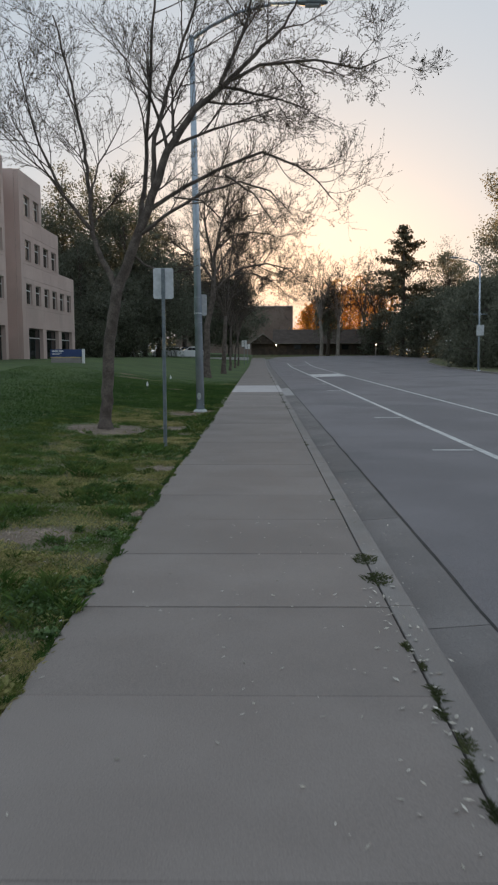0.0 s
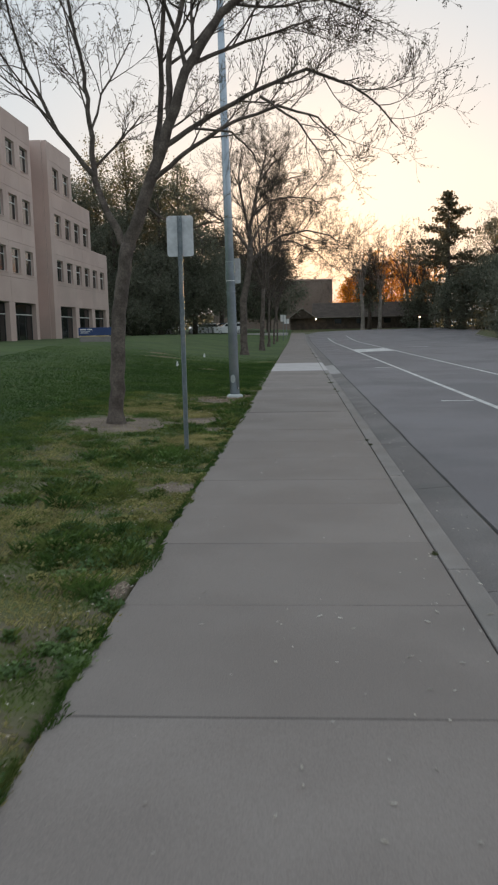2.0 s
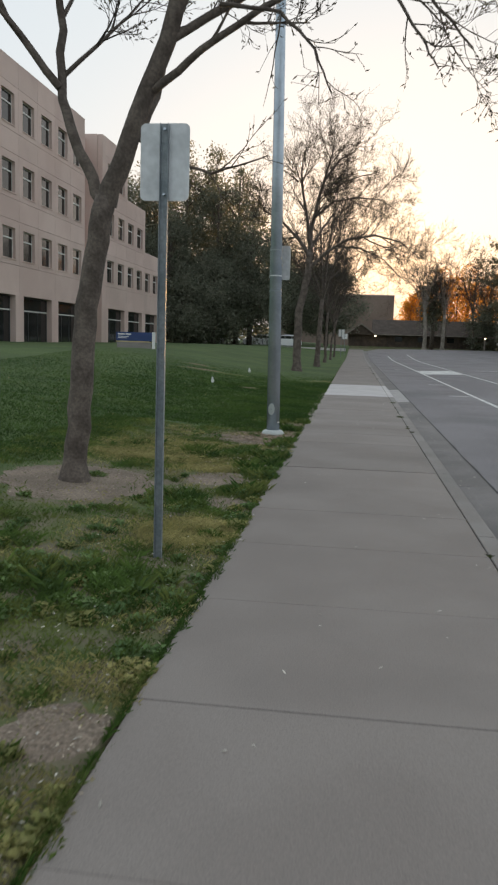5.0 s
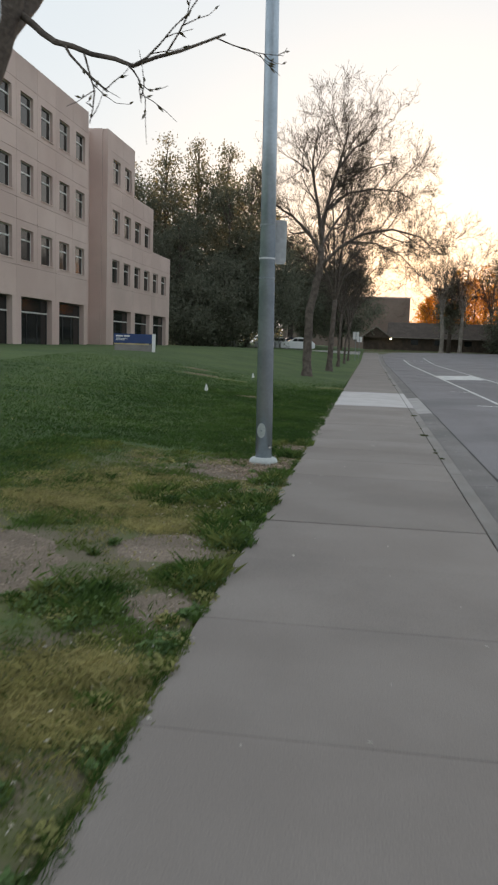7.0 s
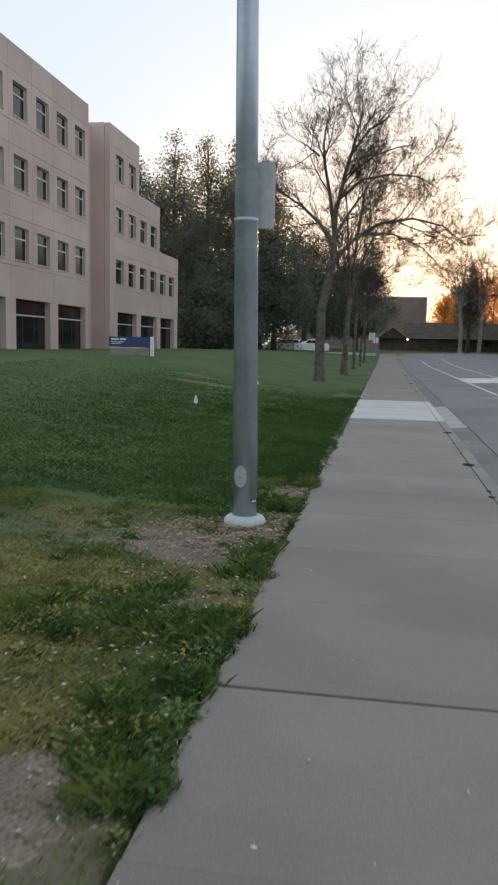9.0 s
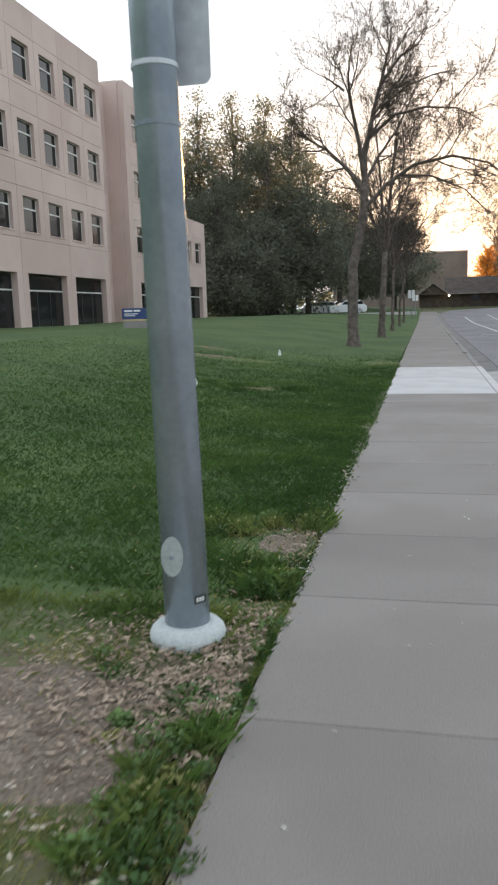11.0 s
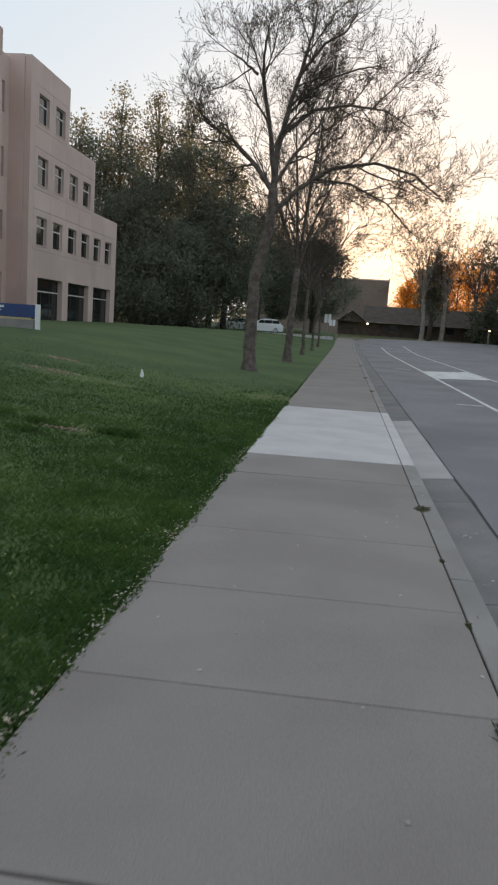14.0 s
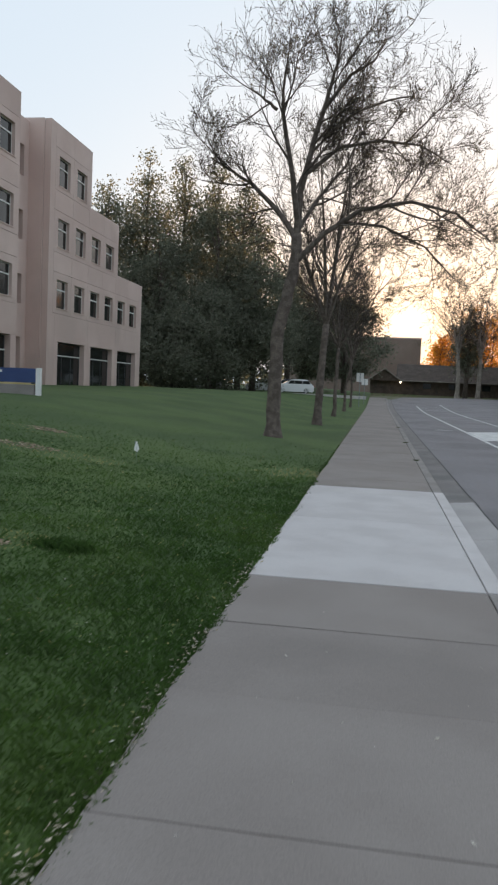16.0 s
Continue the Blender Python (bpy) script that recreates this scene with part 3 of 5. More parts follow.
bare_tree(3, (-3.05, 14.85, z1), [
    ([(0, 0, 0), (0.04, 0, 0.7), (0.1, 0.02, 1.5), (0.19, 0.02, 2.15), (0.3, 0, 2.66)], 0.114, 0.1, 0, 0),
    ([(0.3, 0, 2.6), (0.52, -0.05, 3.15), (0.88, -0.1, 4.0), (1.24, -0.15, 5.0), (1.75, -0.1, 5.75), (2.3, 0.1, 6.25), (2.85, 0.2, 6.8), (3.35, 0.3, 7.3), (3.7, 0.3, 8.0)], 0.1, 0.014, 1.6, 0.3),
    ([(2.2, 0.05, 6.18), (2.9, 0.15, 6.58), (3.9, 0.2, 6.68), (4.7, 0.2, 6.52), (5.3, 0.2, 6.75)], 0.038, 0.008, 1.0, 0.15),
    ([(0.28, 0, 2.6), (0.0, 0.1, 3.1), (-0.2, 0.2, 3.6), (-0.3, 0.4, 4.5), (-0.36, 0.5, 5.2), (-0.6, 0.6, 6.4), (-0.9, 0.5, 7.6)], 0.06, 0.014, 1.7, 0.3),
    ([(0.45, 0, 3.0), (0.62, 0.5, 3.7), (0.72, 0.8, 4.8), (0.8, 0.9, 6.2), (0.9, 0.8, 7.6), (1.0, 0.9, 8.8)], 0.06, 0.014, 1.8, 0.3),
    ([(0.76, -0.1, 3.58), (1.2, -0.2, 3.88), (1.9, -0.3, 4.25), (2.55, -0.3, 4.45), (3.1, -0.2, 4.3), (3.5, -0.1, 3.9)], 0.038, 0.008, 0.8, 0.2, SPEC_UP),
    ([(1.0, -0.1, 4.3), (1.0, 0.0, 5.3), (1.3, 0.2, 6.4), (1.7, 0.4, 7.6), (2.0, 0.5, 8.8)], 0.05, 0.012, 1.7, 0.2),
    ([(0.9, -0.1, 4.0), (1.55, 0.1, 4.45), (2.3, 0.25, 4.85), (2.95, 0.3, 5.1), (3.6, 0.3, 4.85), (4.0, 0.3, 4.55), (4.25, 0.3, 4.25)], 0.042, 0.008, 0.9, 0.2, SPEC_UP),
    ([(1.3, -0.1, 5.1), (1.9, 0.3, 5.45), (2.6, 0.6, 5.75), (3.2, 0.8, 6.0)], 0.034, 0.008, 1.2, 0.2),
    ([(-0.22, 0.2, 3.7), (-0.7, 0.1, 4.3), (-1.1, 0.0, 5.2), (-1.4, -0.1, 6.6)], 0.04, 0.01, 1.5, 0.2),
    ([(2.2, 0.0, 6.2), (2.6, 0.3, 7.2), (2.9, 0.5, 8.3)], 0.04, 0.01, 1.5, 0.15),
    ([(0.55, 0, 3.22), (0.85, -0.1, 3.0), (1.3, -0.12, 2.86), (1.8, -0.1, 3.02)], 0.022, 0.006, 0.55, 0.3, SPEC_THIN),
    ([(1.4, -0.45, 4.15), (1.9, -0.4, 4.1), (2.2, -0.4, 3.8), (2.35, -0.4, 3.45)], 0.02, 0.006, 0.6, 0.3, SPEC_THIN),
    ([(2.3, -0.6, 4.5), (2.8, -0.5, 4.2), (3.05, -0.5, 3.85), (3.2, -0.5, 3.6)], 0.02, 0.006, 0.45, 0.3, SPEC_THIN),
], SPEC_NEAR, "leaning bare street tree with brown bark and first spring buds", "street trees by the walk", buds=2, bud=0.036)

SPEC_MID = ((1.5, 0, 0, 10, 1.0, 50), (5, 0.11, 0.06, 9, 0.55, 45), (4, 0.13, 0.09, 8, 0.5, 42), (3, 0.16, 0.12, 3, 0.5, 40), (2, 0.18, 0.1, 0, 0, 0))
SPEC_FEW = ((1.5, 0, 0, 5, 1.0, 50), (5, 0.11, 0.06, 6, 0.6, 48), (4, 0.13, 0.09, 6, 0.55, 45), (3, 0.16, 0.12, 2, 0.5, 42), (2, 0.18, 0.1, 0, 0, 0))
SPEC_LOOSE = ((1.5, 0, 0, 9, 1.0, 50), (5, 0.11, 0.06, 8, 0.58, 45), (4, 0.13, 0.09, 7, 0.52, 42), (3, 0.16, 0.12, 3, 0.5, 40), (2, 0.18, 0.1, 0, 0, 0))
z2 = land(-3.2, 46.6)
bare_tree(11, (-3.2, 46.6, z2), [
    ([(0, 0, 0), (-0.02, 0, 1.5), (0.0, 0, 2.9), (0.15, 0, 3.6), (0.38, 0, 4.6), (0.42, 0, 5.7)], 0.21, 0.15, 0, 0),
    ([(0.42, 0, 5.6), (0.45, 0.1, 6.9), (0.75, 0.2, 8.3), (1.1, 0.2, 9.6), (1.3, 0.1, 10.3), (1.4, 0, 11.0)], 0.11, 0.02, 1.9, 0.2),
    ([(0.42, 0, 5.6), (-0.2, 0.1, 6.4), (-0.9, 0.3, 7.1), (-1.5, 0.4, 7.5), (-2.2, 0.3, 7.9)], 0.09, 0.02, 1.5, 0.2, SPEC_LOOSE),
    ([(0.44, 0, 5.9), (0.3, -0.4, 7.1), (0.0, -0.6, 8.6), (-0.05, -0.7, 9.4), (0.05, -0.8, 10.2)], 0.09, 0.02, 1.7, 0.15, SPEC_LOOSE),
    ([(0.4, 0, 4.9), (1.2, -0.2, 5.7), (2.2, -0.4, 6.3), (3.5, -0.5, 6.5), (4.7, -0.5, 6.2), (5.6, -0.5, 5.5)], 0.09, 0.018, 1.8, 0.25),
    ([(0.6, 0.1, 7.4), (1.5, 0.4, 8.2), (2.6, 0.5, 8.4), (3.7, 0.6, 8.3), (4.6, 0.7, 7.8)], 0.07, 0.016, 1.6, 0.2),
    ([(0.9, 0.2, 9.0), (1.7, 0.2, 10.1), (2.3, 0.1, 10.4), (2.6, 0.1, 10.9)], 0.06, 0.016, 1.6, 0.15, SPEC_FEW),
    ([(-0.2, -0.6, 8.9), (-0.6, -0.7, 9.2), (-0.9, -0.7, 9.4)], 0.05, 0.016, 1.4, 0.1, SPEC_FEW),
    ([(1.0, 0.2, 8.4), (1.9, 0.0, 9.0), (2.8, -0.1, 9.3), (3.4, -0.1, 9.4)], 0.05, 0.014, 1.5, 0.15, SPEC_FEW),
    ([(0.43, 0, 5.8), (0.9, 0.9, 6.9), (1.6, 1.6, 8.0), (2.2, 2.0, 9.5)], 0.07, 0.016, 1.7, 0.2),
    ([(1.6, -0.3, 6.0), (2.8, 0.3, 6.0), (4.0, 0.6, 5.5), (4.8, 0.7, 4.7)], 0.05, 0.014, 1.6, 0.2),
], SPEC_MID, "tall spreading bare street tree with pale trunk on the lawn", "street trees by the walk", buds=2, bud=0.045)
SPEC_FAR = ((2.5, 0, 0, 9, 1.0, 45), (5, 0.1, 0.05, 7, 0.55, 42), (4, 0.13, 0.03, 7, 0.55, 40), (3, 0.15, 0.0, 0, 0, 0))


SPEC_FARTHEST = ((5, 0, 0, 8, 1.0, 45), (4, 0.11, 0.05, 6, 0.55, 42), (3, 0.14, 0.03, 5, 0.6, 40), (2, 0.15, 0.0, 0, 0, 0))


def plain_tree(seed, x, y, height, spread, name="tree", label="bare street tree with thin rising branches", group="street trees by the walk", r=0.17, bark=None, leaf_mat=None, bud=0.07, buds=2, fork=0.35):
    rng = random.Random(seed)
    f = height * fork
    top = Vector((rng.gauss(0, 0.2), rng.gauss(0, 0.2), f))
    main = [([(0, 0, 0), (0.05, 0, f * 0.5), tuple(top)], r, r * 0.75, 0, 0)]
    n = 6
    for k in range(n):
        a = 6.283 * (k + rng.random() * 0.6) / n
        s = spread * (0.25 if k == 0 else rng.uniform(0.7, 1.0))
        h = height * (1.0 if k == 0 else rng.uniform(0.68, 0.95))
        mid = (top.x + math.cos(a) * s * 0.4, top.y + math.sin(a) * s * 0.4, f + (h - f) * 0.5)
        main.append(([tuple(top), mid, (top.x + math.cos(a) * s, top.y + math.sin(a) * s, h)], r * 0.5, 0.018, height * 0.2, 0.12))
    return bare_tree(seed, (x, y, land(x, y)), main, SPEC_FARTHEST if y > 110 else SPEC_FAR, label, group, buds=buds, bud=bud, bark=bark, leaf_mat=leaf_mat, name=name)


plain_tree(21, -2.65, 56.0, 11.5, 3.4)
plain_tree(22, -2.6, 67.0, 10.5, 3.2, r=0.11)
plain_tree(23, -2.5, 78.0, 10, 3.0, r=0.1)
plain_tree(24, -2.5, 90.0, 9.5, 3.0, r=0.1)


def leaf_tree(seed, x, y, height, radius, crown_from, label, group, leaves=9000, size=0.34, material=None, squash=1.0, gaps=0.42, r=0.3, bark=None, name="tree", droop=0.0, clump=0.8, point=2.4):
    """A tree with a crown of leaves set in clumps round its limbs, with gaps between them."""
    rng = random.Random(seed)
    tree = thing(name, (x, y, land(x, y)), label, "tree", group)
    wood = Build()
    wood.tube([(0, 0, -0.3), (0.1, 0, height * 0.3), (0.0, 0.1, height * 0.62), (0.1, 0, height * 0.92)], [r * 1.3, r, r * 0.6, r * 0.1], 9)
    centres = []
    while len(centres) < 130:
        u, t, a = rng.random(), rng.random() ** 0.9, rng.random() * 6.283
        prof = (min(1.0, t / 0.22) ** 0.5) * (1 - t ** point) ** (0.55 if point > 2 else 0.8) + 0.1
        if point <= 2.1 and rng.random() > prof + 0.05:
            continue
        lobe = 1 + 0.35 * noise.noise((math.cos(a) * 1.4 + seed, math.sin(a) * 1.4, t * 3.0))
        rr = radius * squash * prof * lobe * math.sqrt(u)
        z = crown_from + (height - crown_from) * t * (0.9 + 0.1 * lobe)
        q = Vector((math.cos(a) * rr, math.sin(a) * rr, z))
        if noise.noise(q * (2.2 / radius) + Vector((seed, 0, 0))) > gaps - 0.62:
            centres.append((q, clump * (0.45 + 0.55 * prof) * rng.uniform(0.6, 1.2)))
    for q, s in centres[:40]:
        foot = Vector((0.05, 0, max(height * 0.2, q.z - radius * 0.7)))
        wood.tube([foot, foot.lerp(q, 0.55) + Vector((0, 0, 0.15)), q], [r * 0.32, r * 0.2, 0.02], 5, cap=False)
    part("trunk", wood.mesh("trunk", bark or M_BARK, smooth=True, fix=False), tree)
    crown = Build()
    for q, s in rng.choices(centres, [s * s for _, s in centres], k=leaves) if point <= 2.1 else [rng.choice(centres) for _ in range(leaves)]:
        leaf(crown, rng, q + Vector((rng.gauss(0, s), rng.gauss(0, s), rng.gauss(0, s * (1.0 if point <= 2.1 else 0.75)))), size * rng.uniform(0.6, 1.4), droop)
    part("crown", crown.mesh("crown", material or M_LEAF_DARK, fix=False), tree)
    return tree


DARK = "tall dense dark evergreen tree beyond the lawn"
for seed, x, y, h, rad, low in ((31, -28.4, 116, 29.5, 4.4, 5), (32, -21.0, 121, 29.5, 4.6, 3), (33, -16.9, 117, 27, 4.4, 2.5), (34, -25.0, 111, 19, 5.0, 0.5), (35, -18.5, 108, 13, 4.6, 0.4), (36, -11.6, 122, 17, 4.2, 3.5), (37, -31.8, 112, 26, 4.4, 2), (38, -24.6, 119, 30, 4.6, 4), (39, -19.2, 114, 23, 5.0, 1), (40, -14.3, 112, 19.5, 4.4, 1.0), (43, -28.0, 106, 13, 4.4, 0.3), (44, -21.8, 106, 10, 4.4, 0.3)):
    leaf_tree(seed, x, y, h * 0.94 - 1, rad, low, DARK, "evergreens beyond the lawn", leaves=19000, size=0.3, clump=0.95, gaps=0.5, point=2.0)
leaf_tree(41, -4.8, 128, 11.5, 5.2, 2.0, "broad dark evergreen tree beside the bend", "evergreens beyond the lawn", leaves=15000, size=0.33, clump=0.9)
leaf_tree(42, -10.5, 134, 10.5, 4.5, 1.5, "broad dark evergreen tree behind the parked cars", "evergreens beyond the lawn", leaves=11000, size=0.35)
HEDGE = "dense dark shrub mass along the far side of the road"
for seed, x, y, h, rad in ((51, 23.5, 84, 8.5, 4.6), (52, 27.5, 92, 9.5, 5.0), (53, 29.5, 104, 10.5, 5.2), (54, 31.5, 118, 11, 5.4), (55, 24.5, 74, 7.5, 3.6), (56, 34, 128, 11, 5.0), (57, 28.0, 140, 10.5, 5.0), (58, 36, 110, 13.5, 5.0), (59, 25.5, 128, 9.5, 4.5), (60, 33, 98, 12.5, 5.2), (64, 29.5, 84, 10.5, 5.0), (65, 27.5, 72, 9.5, 4.5), (66, 22.8, 146, 8.0, 4.0), (67, 38, 140, 13, 5.5), (68, 29, 124, 11.0, 5.0)):
    leaf_tree(seed, x, y, h, rad, 0.1, HEDGE, "shrubs across the road", leaves=8000, size=0.36, clump=0.85, r=0.15, name="shrub_tree")
leaf_tree(61, 34.5, 112, 27, 4.6, 8, "tall pale-leaved tree behind the shrubs", "tall trees across the road", leaves=14000, size=0.3, material=M_LEAF_GREY, gaps=0.5, clump=0.8)
leaf_tree(62, 40, 120, 30, 5.5, 8, "tall pale-leaved tree behind the shrubs", "tall trees across the road", leaves=14000, size=0.32, material=M_LEAF_GREY, gaps=0.5)
leaf_tree(63, 31.5, 135, 17, 4.0, 6, "pale spring tree lit from behind", "tall trees across the road", leaves=5000, size=0.34, material=M_LEAF_GREY, gaps=0.65)
# sparse crowns whose orange base colour stands in for the glow behind them
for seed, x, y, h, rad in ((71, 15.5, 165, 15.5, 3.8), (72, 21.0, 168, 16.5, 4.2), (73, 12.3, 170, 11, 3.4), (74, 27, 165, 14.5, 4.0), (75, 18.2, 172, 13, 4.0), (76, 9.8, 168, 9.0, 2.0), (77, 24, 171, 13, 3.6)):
    leaf_tree(seed, x, y, h, rad, 3.0, "thin-leaved tree with the low sun's orange glow in its leaf colour", "trees against the sunset", leaves=1500, size=0.36, material=M_LEAF_SUNSET, gaps=0.66, clump=0.7)
for seed, x, y, h, s in ((81, 10.9, 141, 16.5, 2.6), (82, 13.9, 142, 15.5, 2.6)):
    plain_tree(seed, x, y, h, s, label="tall bare tree with a pale trunk by the house", group="pale-trunked trees", r=0.34, bark=M_PALEBARK, bud=0.1, buds=1, fork=0.38)
leaf_tree(87, 12.3, 144, 13.5, 2.3, 3.5, "ivy-clad dark tree between two pale trunks", "pale-trunked trees", leaves=5500, size=0.3, clump=0.7, gaps=0.6, point=1.6)
for seed, x, y, h in ((83, 20.0, 150, 17.0), (84, 23.0, 155, 15.5), (85, 29.5, 150, 15.0), (86, 33.5, 140, 17.0)):
    plain_tree(seed, x, y, h, 3.6, label="bare tree with thin branches against the sky", group="bare trees far off", r=0.25, bud=0.2, buds=2)


# a nearer row in the same orange, added to strengthen the painted glow
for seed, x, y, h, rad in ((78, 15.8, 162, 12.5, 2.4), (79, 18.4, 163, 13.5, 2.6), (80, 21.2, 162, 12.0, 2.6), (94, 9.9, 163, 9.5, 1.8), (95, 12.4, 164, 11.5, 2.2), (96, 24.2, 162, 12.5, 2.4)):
    leaf_tree(seed, x, y, h, rad, 2.0, "thin-leaved tree with the low sun's orange glow in its leaf colour", "trees against the sunset", leaves=1700, size=0.34, material=M_LEAF_SUNSET, gaps=0.66, clump=0.7, r=0.16)


def conifer(seed, x, y, height, radius):
    """A tall conifer in uneven flat tiers."""
    rng = random.Random(seed)
    tree = thing("conifer", (x, y, land(x, y)), "tall tiered conifer against the evening sky", "tree")
    wood, needles = Build(), Build()
    wood.tube([(0, 0, -0.2), (0.1, 0, height * 0.5), (0, 0, height)], [0.45, 0.28, 0.03], 9)
    z = height * 0.3
    while z < height - 0.3:
        t = (z - height * 0.3) / (height * 0.7)
        reach = radius * (1 - t) ** 0.75 * rng.uniform(0.75, 1.2) + 0.3
        n = 5
        for k in range(n):
            a = 6.283 * rng.random()
            rr = reach * rng.uniform(0.35, 1.15)
            end = Vector((math.cos(a) * rr, math.sin(a) * rr, z + rr * rng.uniform(-0.05, 0.22)))
            wood.tube([(0, 0, z), tuple(end)], [0.07, 0.015], 4, cap=False)
            for i in range(int(40 + 110 * rr / radius)):
                f = rng.uniform(0.25, 1.05)
                q = Vector((0, 0, z)).lerp(end, f) + Vector((rng.gauss(0, 0.32), rng.gauss(0, 0.32), rng.gauss(0, 0.22)))
                leaf(needles, rng, q, 0.44 * rng.uniform(0.6, 1.3))
        z += height * 0.03 * rng.uniform(0.5, 1.7)
    part("trunk", wood.mesh("trunk", M_BARK, smooth=True, fix=False), tree)
    part("crown", needles.mesh("crown", M_NEEDLE, fix=False), tree)


conifer(91, 23.8, 133.5, 21.6, 9.0)

# distant woods that close the view all round
b = Build()
rng = random.Random(99)
for k in range(15000):
    a = rng.random() * 6.283
    rr = rng.uniform(230, 330)
    hh = 7 + 4 * noise.noise((math.cos(a) * 6, math.sin(a) * 6, 2))
    if abs(math.atan2(math.sin(a - 1.53), math.cos(a - 1.5))) < 0.11:
        hh *= 0.5
    leaf(b, rng, Vector((math.cos(a) * rr, math.sin(a) * rr, rng.random() ** 0.8 * hh + 0.4)), 2.6 * rng.uniform(0.5, 1.4))
tagged(part("distant_woods", b.mesh("distant_woods", M_LEAF_DARK, fix=False)), "dark distant belt of trees on the horizon", "woods", kind="stuff")


# ---- street lamp by the walk ----
def street_lamp(x, y, z, height, reach, tall, r0, r1, label, sign=True):
    lamp = thing("street_lamp", (x, y, z), label, "street lamp", "street lamps")
    b = Build()
    n = 24
    prof = ((0.172, -0.06), (0.176, 0.02), (0.17, 0.042), (0.15, 0.064), (0.125, 0.075), (0.112, 0.076))
    b.tube([(0, 0, h) for _, h in prof], [r for r, _ in prof], n)
    part("base", b.mesh("base", M_BASE, smooth=True), lamp, label="pale rounded concrete footing")
    pole = part("pole", Build().tube([(0, 0, 0.05), (-0.07, 0, height * 0.5), (-0.14, 0, height)], [r0, (r0 + r1) / 2, r1], 24).mesh("pole", M_STEEL, smooth=True), lamp)
    arm = [(-0.14, 0, height - 0.05), (reach * 0.12, 0, height + tall * 0.3), (reach * 0.4, 0, height + tall * 0.72), (reach * 0.75, 0, height + tall * 0.97), (reach, 0, height + tall)]
    part("arm", Build().tube(arm, [0.045, 0.042, 0.038, 0.033, 0.03], 10).mesh("arm", M_STEEL, smooth=True), lamp)
    h = Build()
    hx = reach
    for k, (dx, ry, rz) in enumerate(((-0.05, 0.04, 0.035), (0.1, 0.11, 0.06), (0.35, 0.15, 0.075), (0.6, 0.13, 0.06), (0.72, 0.04, 0.03))):
        h.v += [(hx + dx, ry * math.cos(6.283 * i / 12), height + tall + rz * math.sin(6.283 * i / 12)) for i in range(12)]
    for k in range(4):
        h.f += [(12 * k + i, 12 * k + (i + 1) % 12, 12 * k + 12 + (i + 1) % 12, 12 * k + 12 + i) for i in range(12)]
    h.f += [tuple(reversed(range(12))), tuple(range(48, 60))]
    head = part("lamp_head", h.mesh("lamp_head", M_POST, smooth=True), lamp, label="dark cobra-head luminaire")
    part("lens", Build().box(hx + 0.18, hx + 0.55, -0.1, 0.1, height + tall - 0.09, height + tall - 0.06, 0.012).mesh("lens", M_PLATE), head)
    part("cap", Build().tube([(-0.14, 0, height), (-0.14, 0, height + 0.05)], [r1 * 1.1, r1 * 0.7], 16).mesh("cap", M_STEEL, smooth=True), lamp)
    return lamp, pole


def rounded(w, h, r, n=5):
    out = []
    for cx, cz, a0 in ((w / 2 - r, h / 2 - r, 0), (-w / 2 + r, h / 2 - r, 90), (-w / 2 + r, -h / 2 + r, 180), (w / 2 - r, -h / 2 + r, 270)):
        for k in range(n + 1):
            a = radians(a0 + 90 * k / n)
            out.append((cx + r * math.cos(a), cz + r * math.sin(a)))
    return out


lamp, pole = street_lamp(-1.635, 19.97, 0.0, 9.0, 2.4, 0.78, 0.105, 0.062, "tall galvanised steel street lamp standing at the lawn edge")
part("sign_plate", Build().prism(rounded(0.32, 0.52, 0.035), "y", 0.118, 0.122).mesh("sign_plate", M_PLATE), lamp, (0.01, 0, 2.68), "grey back of a small rounded traffic sign")
for z, r in ((2.24, 0.0985), (2.47, 0.098), (2.86, 0.097)):
    part("strap", Build().tube([(-0.0155 * z, 0, z - 0.01), (-0.0155 * z, 0, z + 0.01)], [r, r], 24).mesh("strap", M_PLATE if z == 2.47 else M_POST, smooth=False), lamp, label="steel strap")
oval = Build().prism([(0.05 * math.cos(6.283 * k / 20), 0.09 * math.sin(6.283 * k / 20)) for k in range(20)], "y", -0.014, 0.0)
hole = part("handhole_cover", oval.mesh("handhole_cover", M_COVER), lamp, (-0.025, -0.102, 0.41), "oval grey-green hand-hole cover")
part("bolt", Build().tube([(0, -0.022, 0), (0, -0.012, 0)], [0.009, 0.011], 8).mesh("bolt", M_STEEL), hole)
tag = part("number_plate", Build().box(-0.002, 0.002, -0.03, 0.03, -0.018, 0.018).mesh("number_plate", M_DARKFRAME), lamp, (0.084, -0.066, 0.205), "small black number plate", rz=radians(-40))
for k in range(3):
    part("letter_bar", Build().box(0.002, 0.003, -0.022 + 0.015 * k, -0.012 + 0.015 * k, -0.01, 0.01).mesh("letter_bar", M_WHITE), tag)
far_lamp, _ = street_lamp(17.9, 65.5, 0.0, 8.4, -2.6, 0.75, 0.1, 0.06, "grey street lamp across the road before dark shrubs")
far_lamp.rotation_euler = (0, 0, 0)
part("banner_arm", Build().tube([(-0.6, 0, 4.6), (0.6, 0, 4.6)], [0.02, 0.02], 6).mesh("banner_arm", M_STEEL), far_lamp)
part("sign_plate", Build().prism(rounded(0.62, 0.85, 0.05), "y", -0.13, -0.125).mesh("sign_plate", M_PLATE), far_lamp, (0, 0, 3.3), "grey rectangular sign plate")


